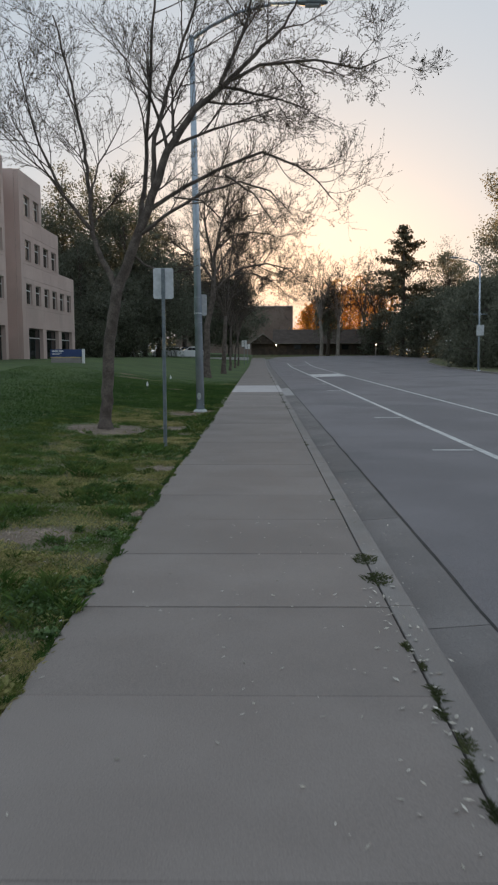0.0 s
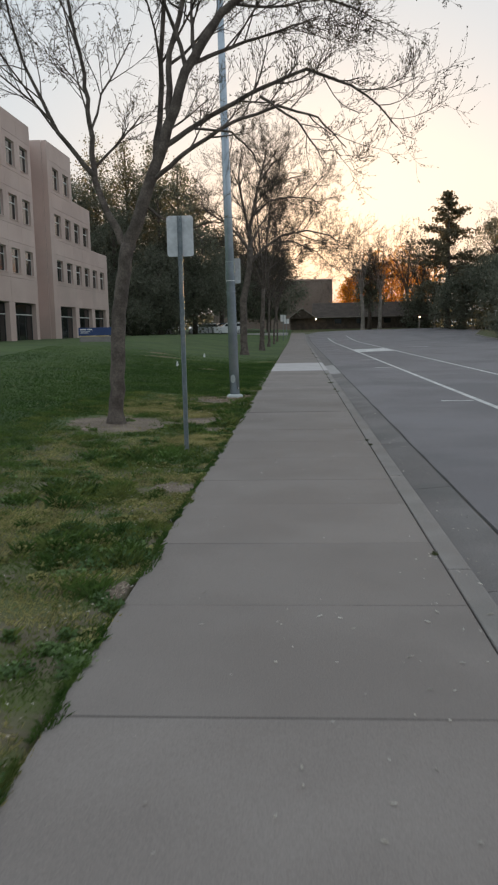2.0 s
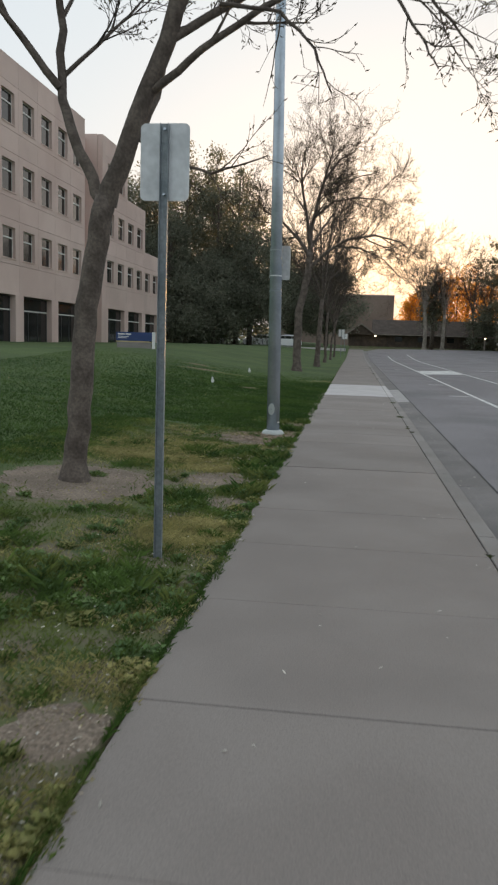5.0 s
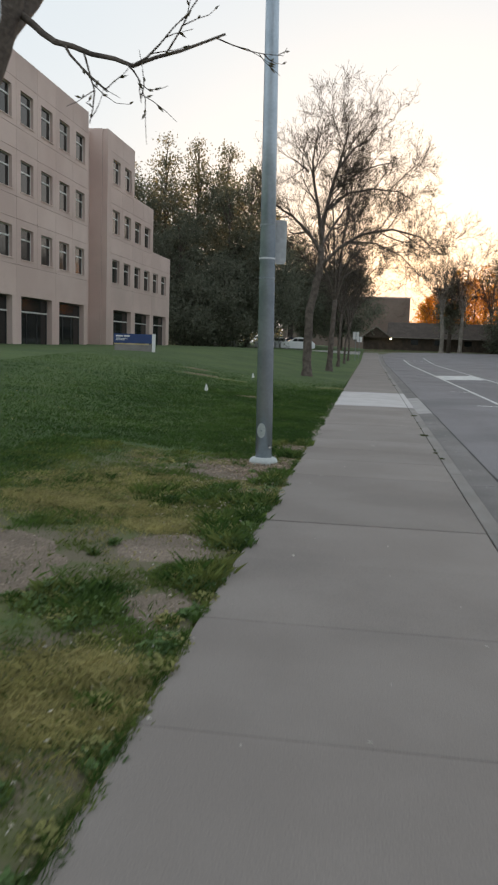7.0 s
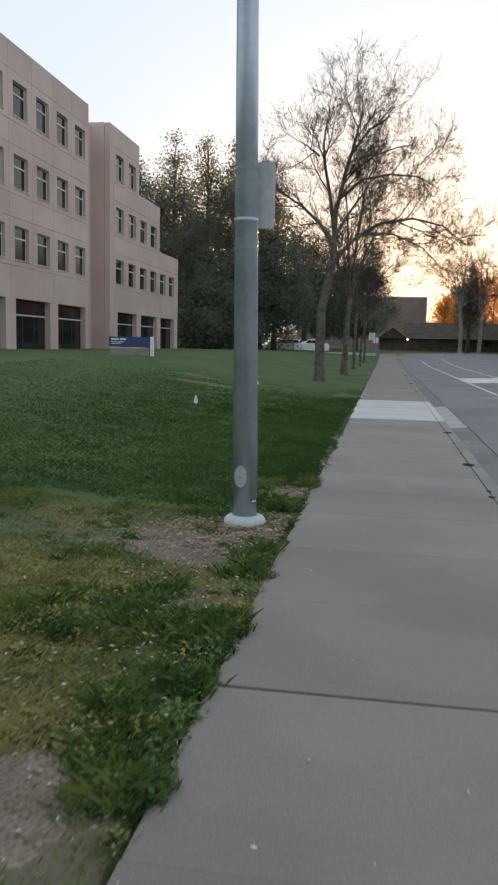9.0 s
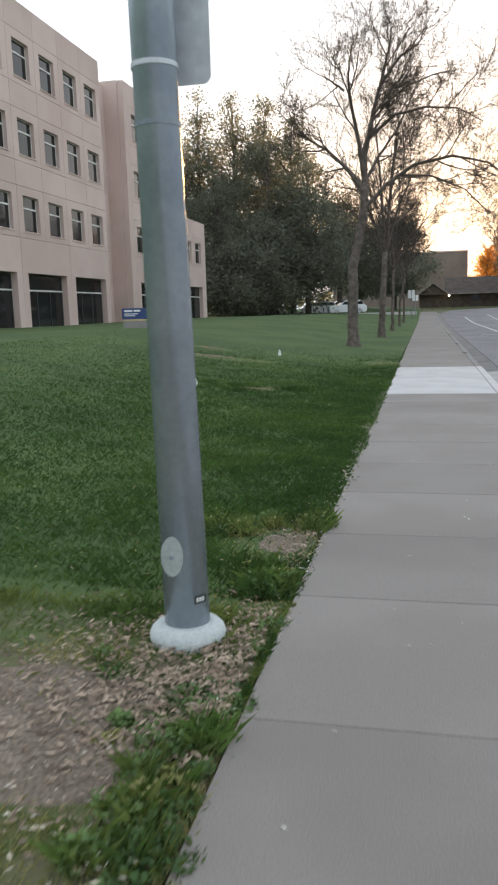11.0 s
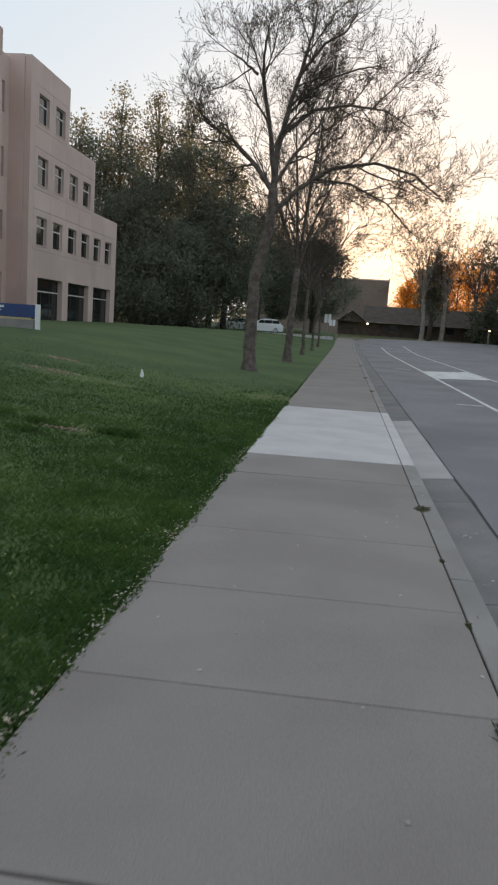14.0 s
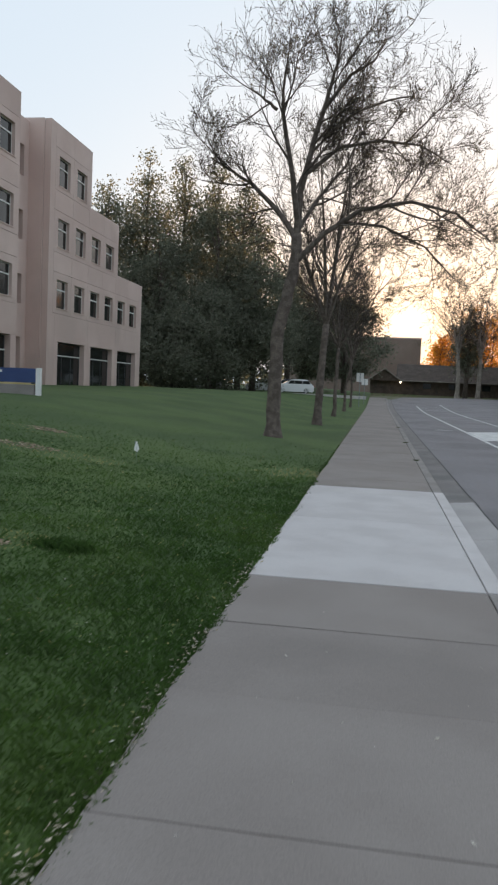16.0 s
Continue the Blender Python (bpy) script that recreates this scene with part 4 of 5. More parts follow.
# ---- sign posts ----
def sign_post(x, y, z, top, w, h, label, back=True, group="sign posts"):
    s = thing("sign_post", (x, y, z), label, "traffic sign", group)
    u = Build().prism([(-0.027, 0.0), (-0.027, -0.03), (-0.023, -0.03), (-0.023, -0.004), (0.023, -0.004), (0.023, -0.03), (0.027, -0.03), (0.027, 0.0)], "z", -0.25, top)
    part("post", u.mesh("post", M_POST), s)
    plate = part("sign_plate", Build().prism(rounded(w, h, 0.035), "y", 0.004, 0.007).mesh("sign_plate", M_PLATE if back else M_WHITE), s, (0, 0, top - h / 2 + 0.005))
    for dz in (-h * 0.42, h * 0.42):
        part("bolt", Build().tube([(0, -0.02, dz), (0, 0.004, dz)], [0.009, 0.009], 8).mesh("bolt", M_STEEL), plate)
    return s


sign_post(-1.66, 12.64, 0.02, 2.78, 0.318, 0.475, "grey channel post with the blank back of a traffic sign")
sign_post(-1.85, 92, rise(92), 2.9, 0.6, 0.75, "pale traffic sign on a post far along the walk", back=False)
sign_post(-1.6, 101, rise(101), 2.4, 0.6, 0.6, "pale traffic sign on a post far along the walk", back=False)
sign_post(22.9, 97, rise(97), 2.9, 0.75, 0.6, "pale traffic sign on the grass verge across the road", back=False)


def lawn_flag(x, y, lean):
    f = thing("lawn_flag", (x, y, land(x, y)), "small white marker flag on a wire in the lawn", "marker flag", "white lawn flags")
    part("wire", Build().tube([(0, 0, -0.05), (0.01, 0, 0.2), (lean * 0.03, 0, 0.3)], [0.003] * 3, 5).mesh("wire", M_STEEL), f)
    part("flag", Build().prism([(-0.045, 0.15), (0.02, 0.12), (0.05, 0.17), (0.01, 0.29), (-0.01, 0.3), (-0.03, 0.22)], "y", -0.002, 0.002).mesh("flag", M_WHITE), f)


lawn_flag(-4.26, 29.1, 1)
lawn_flag(-4.3, 37.15, -1)

# ---- building name board on the lawn ----
zb = land(-11.4, 47.2) + 0.02
board = thing("name_board", (-12.55, 47.2, zb - 0.11), "long blue building name board with white end post on lawn", "sign board")
part("panel", Build().box(0, 1.88, -0.05, 0.05, 0.44, 0.88, 0.006).mesh("panel", M_BLUE), board)
part("gold_band", Build().box(0, 1.88, -0.045, 0.045, 0.38, 0.43, 0.004).mesh("gold_band", M_GOLD), board)
part("base", Build().box(0.04, 1.84, -0.06, 0.06, -0.2, 0.375, 0.01).mesh("base", M_KERB), board, label="low pale concrete base")
part("end_post", Build().box(1.89, 2.03, -0.07, 0.07, -0.2, 0.9, 0.01).mesh("end_post", M_WHITE), board, label="white painted end post")
part("number_plate", Build().box(1.74, 1.87, -0.056, -0.051, 0.4, 0.46).mesh("number_plate", M_DARKFRAME), board, label="small dark number plate")
for k, (x0, x1, z0, z1) in enumerate(((0.1, 0.45, 0.74, 0.81), (0.5, 0.78, 0.74, 0.81), (0.1, 0.68, 0.64, 0.67), (0.1, 0.55, 0.57, 0.6))):
    part("letter_bar", Build().box(x0, x1, -0.054, -0.05, z0, z1).mesh("letter_bar", M_WHITE), board)


# ---- parked cars ----
def wheel(car, x, y, side):
    t = Build().tube([(x, y - 0.1 * side, 0.33), (x, y + 0.1 * side, 0.33)], [0.33, 0.33], 20).mesh("wheel", M_RUBBER)
    w = part("wheel", t, car)
    part("rim", Build().tube([(x, y + 0.08 * side, 0.33), (x, y + 0.115 * side, 0.33)], [0.2, 0.19], 16).mesh("rim", M_ALLOY), w)


def suv(x, y, z, rz, paint, label):
    """An estate-like car, its length along x."""
    car = thing("car", (x, y, z), label, "car", "parked cars", rz=rz)
    low = [(-2.25, 0.3), (-2.3, 0.75), (-2.18, 0.98), (-1.2, 1.08), (1.95, 1.1), (2.25, 0.95), (2.28, 0.4), (2.1, 0.24), (-2.1, 0.24)]
    cab = [(-1.25, 1.06), (-0.35, 1.58), (0.2, 1.66), (1.5, 1.62), (2.05, 1.08)]
    body = Build()
    n = len(low)
    for yy, e in ((-0.92, 0.05), (-0.86, 0.0), (0.86, 0.0), (0.92, 0.05)):
        body.v += [(u * (1 - e * 0.4), yy, v if v < 0.8 else v - e) for u, v in low]
    for r in range(3):
        body.f += [(r * n + i, r * n + (i + 1) % n, r * n + n + (i + 1) % n, r * n + n + i) for i in range(n)]
    body.f += [tuple(reversed(range(n))), tuple(range(3 * n, 4 * n))]
    part("body", body.mesh("body", paint), car)
    top = Build()
    m = len(cab)
    for yy, e in ((-0.84, 0), (-0.66, 1), (0.66, 1), (0.84, 0)):
        top.v += [(u, yy * (0.86 if v > 1.3 else 1.0), v) if e == 0 else (u, yy, v + 0.02) for u, v in cab]
    for r in range(3):
        top.f += [(r * m + i, r * m + (i + 1) % m, r * m + m + (i + 1) % m, r * m + m + i) for i in range(m)]
    top.f += [tuple(reversed(range(m))), tuple(range(3 * m, 4 * m))]
    part("roof", top.mesh("roof", paint), car)
    for s in (-1, 1):
        for a, c in ((-1.0, -0.04), (0.0, 0.9), (0.94, 1.85)):
            q = [(a + (0.25 if a < -0.5 else 0.0), 1.14), (c, 1.14), (c - (0.22 if c > 1.5 else 0), 1.52), (a + (0.55 if a < -0.5 else 0.03), 1.5)]
            part("window", Build().prism(q, "y", s * 0.76, s * 0.86).mesh("window", M_PANE), car)
    part("windscreen", Build().poly((-1.2, -0.7, 1.12), (-1.2, 0.7, 1.12), (-0.42, 0.62, 1.57), (-0.42, -0.62, 1.57)).mesh("windscreen", M_PANE), car)
    part("rear_window", Build().poly((2.06, 0.68, 1.12), (2.06, -0.68, 1.12), (1.63, -0.6, 1.55), (1.63, 0.6, 1.55)).mesh("rear_window", M_PANE), car)
    for s in (-1, 1):
        part("tail_lamp", Build().box(2.18, 2.29, s * 0.75 - 0.1, s * 0.75 + 0.1, 0.85, 1.02, 0.01).mesh("tail_lamp", M_REDLAMP), car)
        part("headlamp", Build().box(-2.29, -2.1, s * 0.7 - 0.14, s * 0.7 + 0.14, 0.72, 0.86, 0.01).mesh("headlamp", M_PLATE), car)
        wheel(car, -1.4, s * 0.82, s)
        wheel(car, 1.35, s * 0.82, s)
    return car


ZC = 0.72
lot = Build().box(-34, -1.6, 113.0, 121, -0.4, 0.0, 0.01)
tagged(part("parking_lot", lot.mesh("parking_lot", M_ASPHALT), None, (0, 0, ZC + 0.05)), "narrow asphalt car park behind the lawn", "car park", kind="structure")
tagged(part("parking_kerb", Build().box(-34, -1.6, 112.8, 113.0, -0.5, 0.1, 0.01).mesh("parking_kerb", M_NEW), None, (0, 0, ZC + 0.05)), "pale kerb edging the car park", "kerb", kind="structure")
suv(-9.9, 114.6, ZC + 0.05, 0.25, M_CARPAINT, "white parked estate car seen from the side")
suv(-11.2, 118.2, ZC + 0.05, 0.3, M_CARDARK, "dark blue parked car behind the white one")
suv(-13.6, 117.5, ZC + 0.05, 0.2, M_CARPAINT, "white parked estate car half hidden by another")
suv(-20.5, 118.0, ZC + 0.05, 0.1, M_CARPAINT, "white parked estate car under the evergreens")

# ---- house at the bend ----
house = thing("house", (0, 151, rise(151)), "low dark timber house with a long shingled roof", "house")
hb = Build().box(-1.6, 24, 0, 9, -0.3, 2.3)
part("wall", hb.mesh("wall", M_TIMBER), house)
for k in range(30):
    part("wall_board", Build().box(-1.5 + 0.85 * k, -1.48 + 0.85 * k, -0.03, 0.0, 0.0, 2.2).mesh("wall_board", M_DARKFRAME), house)
gable = Build().prism([(-2.0, 2.05), (0.6, 3.9), (3.2, 2.05)], "y", -1.0, -0.7)
part("gable", gable.mesh("gable", M_TIMBER), house)
for x0, x1, z0, z1 in ((-2.2, 0.6, 2.0, 4.05), (3.4, 0.6, 2.0, 4.05)):
    part("gable_roof", Build().prism([(x0, z0), (x1, z1), (x1, z1 - 0.16), (x0, z0 - 0.16)], "y", -1.3, 5.0).mesh("gable_roof", M_SHINGLE), house)
    part("bargeboard", Build().prism([(x0, z0 + 0.02), (x1, z1 + 0.02), (x1, z1 - 0.2), (x0, z0 - 0.2)], "y", -1.36, -1.302).mesh("bargeboard", M_PALEBARK), house)
part("roof", Build().prism([(-0.9, 2.2), (4.5, 4.9), (9.9, 2.2), (9.9, 2.0), (-0.9, 2.0)], "x", 2.6, 24.6).mesh("roof", M_SHINGLE), house)
part("gutter", Build().box(3.2, 24.6, -1.0, -0.9, 2.05, 2.2, 0.01).mesh("gutter", M_PALEBARK), house)
for x in (6.5, 10.5, 15.5, 19.5):
    win = part("window", Build().box(x, x + 1.4, -0.06, -0.01, 0.9, 1.9).mesh("window", M_TIMBER), house)
    part("pane", Build().box(x + 0.08, x + 1.32, -0.075, -0.062, 0.98, 1.82).mesh("pane", M_PANE), win)
part("porch_lamp", Build().tube([(3.1, -1.1, 1.75), (3.1, -1.1, 1.9), (3.1, -1.1, 2.0)], [0.08, 0.13, 0.05], 10).mesh("porch_lamp", M_LAMPGLOW), house, label="small glowing porch lamp")

# carport by the far verge
port = thing("carport", (20.5, 141, rise(141)), "low open carport on pale posts", "carport")
for x in (0, 2.6, 5.2):
    part("post", Build().box(x - 0.1, x + 0.1, -0.1, 0.1, -0.2, 1.9, 0.01).mesh("post", M_PALEBARK), port)
part("roof", Build().box(-0.5, 5.8, -0.4, 4.0, 1.9, 2.15, 0.02).mesh("roof", M_TIMBER), port)
part("lamp", Build().tube([(0.0, -0.45, 1.75), (0, -0.45, 1.9)], [0.1, 0.08], 8).mesh("lamp", M_LAMPGLOW), port, label="small glowing lamp")

# plain block of flats behind the trees
flats = thing("far_building", (-6, 190, rise(190)), "plain dark flat-roofed building behind the trees", "building")
part("wall", Build().box(-14, 13.9, 0, 22, -0.5, 11.2).mesh("wall", M_FARWALL), flats)
part("parapet", Build().box(-14.1, 14.0, -0.1, 22.1, 11.2, 11.5, 0.02).mesh("parapet", M_FACADE), flats)


# ---- grass, weeds, litter ----
def blade(b, rng, p, h, w, lean):
    a = rng.random() * 6.283
    dx, dy = math.cos(a) * w / 2, math.sin(a) * w / 2
    lx, ly = rng.gauss(0, lean) * h, rng.gauss(0, lean) * h
    k = len(b.v)
    x, y, z = p
    b.v += [(x - dx, y - dy, z - 0.01), (x + dx, y + dy, z - 0.01), (x + lx * 0.4 + dx * 0.7, y + ly * 0.4 + dy * 0.7, z + h * 0.6), (x + lx, y + ly, z + h)]
    b.f += [(k, k + 1, k + 2), (k, k + 2, k + 3)]


# bare soil, dried grass and rank weeds of the verge: centre and radii
SPOTS = ((-1.46, 21.5, 0.18, 0.24), (-3.0, 14.85, 0.85, 0.95), (-1.78, 15.75, 0.34, 0.5), (-1.5, 14.5, 0.2, 0.26), (-1.85, 18.98, 0.5, 0.34), (-2.0, 19.4, 0.5, 0.2),
         (-1.98, 6.35, 0.34, 0.3), (-1.46, 10.25, 0.24, 0.24), (-1.3, 7.3, 0.06, 0.2))
YELLOW = ((-1.62, 13.35, 0.42, 0.5), (-2.6, 16.75, 0.8, 0.5), (-2.9, 17.6, 0.7, 0.45), (-2.5, 18.2, 0.7, 0.35), (-1.45, 9.4, 0.26, 0.5), (-1.45, 3.55, 0.4, 0.4), (-1.75, 5.5, 0.4, 0.3), (-2.6, 8.85, 0.8, 0.28),
          (-1.7, 10.6, 0.5, 0.3), (-1.76, 18.6, 0.16, 0.14), (-5.6, 36.1, 1.2, 0.5), (-6.6, 38.6, 0.8, 0.4), (-1.75, 38.0, 0.5, 0.7), (-1.5, 21.5, 0.28, 0.4), (-3.55, 30.5, 0.6, 0.3), (-1.8, 16.2, 0.3, 0.35))
RANK = ((-1.75, 8.2, 0.55, 0.55), (-1.55, 4.7, 0.42, 0.55), (-1.9, 11.75, 0.75, 0.55), (-1.95, 14.45, 0.32, 0.3), (-1.4, 15.1, 0.14, 0.3), (-1.45, 16.55, 0.2, 0.5), (-1.38, 16.1, 0.14, 0.3), (-1.9, 17.6, 0.55, 0.5),
        (-1.38, 18.75, 0.14, 0.5), (-1.4, 17.3, 0.16, 0.5), (-2.6, 6.9, 0.4, 0.4), (-2.5, 5.0, 0.5, 0.5), (-1.4, 20.75, 0.16, 0.3), (-1.8, 21.85, 0.35, 0.25), (-1.3, 21.95, 0.08, 0.15), (-2.3, 9.7, 0.5, 0.4))


def in_spots(x, y, spots, edge):
    """1 inside the uneven outline of a spot, falling to 0 outside it."""
    most = 0.0
    for cx, cy, rx, ry in spots:
        if abs(x - cx) < rx * 1.7 and abs(y - cy) < ry * 1.7:
            e = math.hypot((x - cx) / rx, (y - cy) / ry) + 0.4 * noise.noise((x * 3.5, y * 3.5, 1.0))
            most = max(most, 1 - smooth01((e - 0.85) / edge))
    return most


def bare_at(x, y):
    """How bare the ground is: 0 lush, 1 soil."""
    spot = smooth01((noise.noise((x * 1.5, y * 1.3, 7.3)) - 0.2) / 0.25) if x > -3.2 and y < 20.0 else 0.0
    return max(0.93 * in_spots(x, y, SPOTS, 0.6), spot * 0.6)


def dry_at(x, y):
    """How dry the grass is."""
    spot = in_spots(x, y, YELLOW, 0.5) * 0.85
    if y > 20.5 or x < -3.8:
        return max(0.02, spot)
    return max(spot, 0.8 * smooth01((noise.noise((x * 1.6 + 9, y * 1.3, 1.7)) + 0.05) / 0.4) * smooth01((x + 3.8) / 0.8))


rng = random.Random(5)
lush, weeds, dry = Build(), Build(), Build()
for k in range(290000):
    y = 0.6 + 46 * rng.random() ** 1.25
    x = -1.22 - 7.5 * rng.random() ** 1.4 * (0.5 + y / 46)
    if rng.random() < smooth01((y - 28) / 18):
        continue
    bare = bare_at(x, y)
    if rng.random() < bare:
        continue
    near = smooth01((x + 1.5) / 0.25)
    z = land(min(x, -1.24), y)
    if y < 20.4 and x > -3.6 + 0.5 * noise.noise((y, 0, 0)):
        tuft = noise.noise((x * 2.3, y * 2.0, 5)) + 0.5 * noise.noise((x * 6.0, y * 6.0, 8))
        if rng.random() < dry_at(x, y):
            blade(dry, rng, (x, y, z), rng.uniform(0.012, 0.032), 0.003, 0.8)
        elif tuft > -0.22 or rng.random() < 0.25:
            x += 0.12 * near * max(0.0, noise.noise((0, y * 1.5, 2)))
            blade(weeds, rng, (x, y, z), rng.uniform(0.015, 0.045) * (0.6 + 2.0 * max(0.0, tuft)) * (1 - 0.65 * near), 0.006 - 0.002 * near, 0.7)
    else:
        x += 0.15 * near * max(0.0, noise.noise((3, y * 1.6, 2)))
        if rng.random() < dry_at(x, y):
            blade(dry, rng, (x, y, z), rng.uniform(0.012, 0.03), 0.004, 0.9)
            continue
        blade(lush, rng, (x, y, z), rng.uniform(0.012, 0.034) * (1 - 0.2 * near), 0.004 + 0.0001 * y, 0.7)
for k in range(210000):
    y, x = rng.uniform(1.5, 20.3), -1.22 - 3.2 * rng.random() ** 1.1
    if rng.random() < bare_at(x, y):
        continue
    z = land(min(x, -1.24), y)
    tuft = noise.noise((x * 2.3, y * 2.0, 5)) + 0.5 * noise.noise((x * 6.0, y * 6.0, 8))
    if rng.random() < dry_at(x, y):
        blade(dry, rng, (x, y, z), rng.uniform(0.008, 0.024), 0.0026, 0.9)
    else:
        blade(weeds, rng, (x, y, z), rng.uniform(0.01, 0.035) * (0.6 + 2.0 * max(0.0, tuft)) * (1 - 0.6 * smooth01((x + 1.5) / 0.25)), 0.0045, 0.8)
# the lawn is thickest beside the walk and thins out away from it
for k in range(340000):
    y, x = 12.0 + 30.0 * rng.random(), -1.24 - 7.5 * rng.random() ** 1.45
    if rng.random() < max(smooth01((y - 24) / 18), smooth01((-x - 3.0) / 5.5), 1 - smooth01((y - 12) / 6)):
        continue
    if (y < 20.5 and x > -3.7) or rng.random() < max(bare_at(x, y), dry_at(x, y)):
        continue
    thick = noise.noise((x * 2.0, y * 2.0, 3)) + 0.6 * noise.noise((x * 7.0, y * 7.0, 2))
    blade(lush, rng, (x, y, land(min(x, -1.24), y)), rng.uniform(0.016, 0.036) * (1.1 + 0.6 * thick) * (1 + 0.25 * smooth01((x + 3.5) / 1.5)) * (1 - 0.3 * smooth01((x + 1.5) / 0.25)), 0.0056, 0.75)


def broad_leaf(b, r, x, y, z, size, flat):
    """A small broad weed leaf of three facets, folded along its rib."""
    a = r.random() * 6.283
    d = Vector((math.cos(a), math.sin(a), r.uniform(-0.35, flat))).normalized()
    w = Vector((-math.sin(a), math.cos(a), r.uniform(-0.3, 0.3))) * size * 0.36
    p = Vector((x, y, z))
    m = p + d * size * 0.55
    k = len(b.v)
    b.v += [tuple(p), tuple(m + w + Vector((0, 0, size * 0.14))), tuple(p + d * size), tuple(m - w + Vector((0, 0, size * 0.14))), tuple(m)]
    b.f += [(k, k + 4, k + 1), (k + 4, k + 2, k + 1), (k, k + 3, k + 4), (k + 4, k + 3, k + 2)]


# matted dry grass
for cx, cy, rx, ry in YELLOW[:10] + YELLOW[15:]:
    for i in range(int(26000 * rx * ry)):
        a, q = rng.random() * 6.283, rng.random() ** 0.6 * 1.25
        x, y = cx + math.cos(a) * rx * q, cy + math.sin(a) * ry * q
        if x < -1.235 and rng.random() > 0.9 * bare_at(x, y) and noise.noise((x * 5, y * 5, 3)) > -0.35:
            blade(dry if i % 5 < 3 else weeds, rng, (x, y, land(x, y)), rng.uniform(0.008, 0.03), 0.0028, 0.8)
for cx, cy, rx, ry in ((-1.6, 13.35, 0.4, 0.45), (-2.75, 16.8, 0.75, 0.3), (-1.95, 16.3, 0.3, 0.25)):
    for i in range(int(20000 * rx * ry)):
        a, q = rng.random() * 6.283, rng.random() ** 0.55
        x, y = cx + math.cos(a) * rx * q, cy + math.sin(a) * ry * q
        if x < -1.24:
            blade(dry, rng, (x, y, land(x, y) + 0.01), rng.uniform(0.012, 0.035), 0.0045, 1.0)
# rank clumps of broad-leaved weeds, and smaller ones between them
broad, pale_broad = Build(), Build()
clumps = []
for cx, cy, rx, ry in RANK:
    for i in range(int(16 + 75 * rx * ry)):
        a, q = rng.random() * 6.283, rng.random() ** 0.6
        clumps.append((min(-1.27, cx + math.cos(a) * rx * q), cy + math.sin(a) * ry * q, rng.uniform(0.05, 0.13), rng.uniform(0.03, 0.085)))
for i in range(330):
    clumps.append((-1.27 - 2.3 * rng.random() ** 1.5, rng.uniform(1.8, 19.9), rng.uniform(0.03, 0.1), rng.uniform(0.012, 0.05)))
for i in range(60):
    clumps.append((-1.26 - 0.05 * rng.random(), rng.uniform(1.8, 20.2), rng.uniform(0.04, 0.09), rng.uniform(0.015, 0.035)))
for i, (cx, cy, wide, high) in enumerate(clumps):
    if in_spots(cx, cy, SPOTS, 0.3) > 0.5 and rng.random() < 0.75:
        continue
    tint = pale_broad if in_spots(cx, cy, YELLOW, 0.5) > 0.4 or i % 6 == 0 else broad
    small = rng.uniform(0.018, 0.036)
    for j in range(int(50 + 750 * wide)):
        a, q = rng.random() * 6.283, rng.random() ** 0.55
        x, y = cx + math.cos(a) * wide * q, cy + math.sin(a) * wide * q * 1.15
        z = land(min(x, -1.24), y) + high * (1 - q * q * 0.8) * rng.uniform(0.25, 1.0)
        broad_leaf(tint, rng, min(x, -1.185), y, z, small * rng.uniform(0.6, 1.3), 0.9)
    for j in range(int(1100 * wide)):
        a, q = rng.random() * 6.283, rng.random() ** 0.7
        x, y = cx + math.cos(a) * wide * q, cy + math.sin(a) * wide * q * 1.2
        blade(weeds if i % 3 else lush, rng, (x, y, land(min(x, -1.24), y) - 0.002), high * rng.uniform(0.7, 1.7) * (1.1 - 0.5 * q), 0.005, 0.5)
for k in range(26000):
    y = 1.5 + 44 * rng.random() ** 1.3
    reach = noise.noise((1.5, y * 1.1, 4)) + 0.8 * noise.noise((4.0, y * 3.7, 9)) + 0.1
    if reach < 0 or (y > 20.5 and rng.random() < 0.35):
        continue
    x = -1.25 + min(0.075, 0.1 * reach) * rng.random() ** 1.5
    side = lush if y > 20.5 or noise.noise((2, y * 2, 6)) > -0.05 else weeds
    blade(side, rng, (x, y, 0.004), rng.uniform(0.007, 0.022), 0.0045, 0.9)
# a rough hollow in the mown lawn
for i in range(9):
    cx, cy = -3.5 + rng.gauss(0, 0.45), 30.4 + rng.gauss(0, 0.16)
    for j in range(160):
        blade(lush, rng, (cx + rng.gauss(0, 0.1), cy + rng.gauss(0, 0.07), land(cx, cy)), rng.uniform(0.05, 0.1), 0.006, 0.5)
# clover and daisies set low in the mown lawn
for k in range(5200):
    y = 19.5 + 22 * rng.random() ** 1.2
    x = -1.3 - 4.0 * rng.random() ** 1.4
    if y < 20.6 and x > -3.4 or noise.noise((x * 1.1, y * 0.9, 12)) < 0.02:
        continue
    broad_leaf(broad if k % 3 else pale_broad, rng, x, y, land(min(x, -1.24), y) + rng.uniform(0.018, 0.03), rng.uniform(0.012, 0.024), 0.5)
tagged(part("broad_weeds", broad.mesh("broad_weeds", M_BROAD, fix=False)), "clumps of dark green broad-leaved weeds beside the walk", "weeds", kind="stuff")
tagged(part("pale_weeds", pale_broad.mesh("pale_weeds", M_PALEWEED, fix=False)), "clumps of yellow-green weeds beside the walk", "weeds", kind="stuff")
tagged(part("lawn_grass", lush.mesh("lawn_grass", M_GRASS, fix=False)), "short dense dark green lawn grass", "grass", kind="stuff")
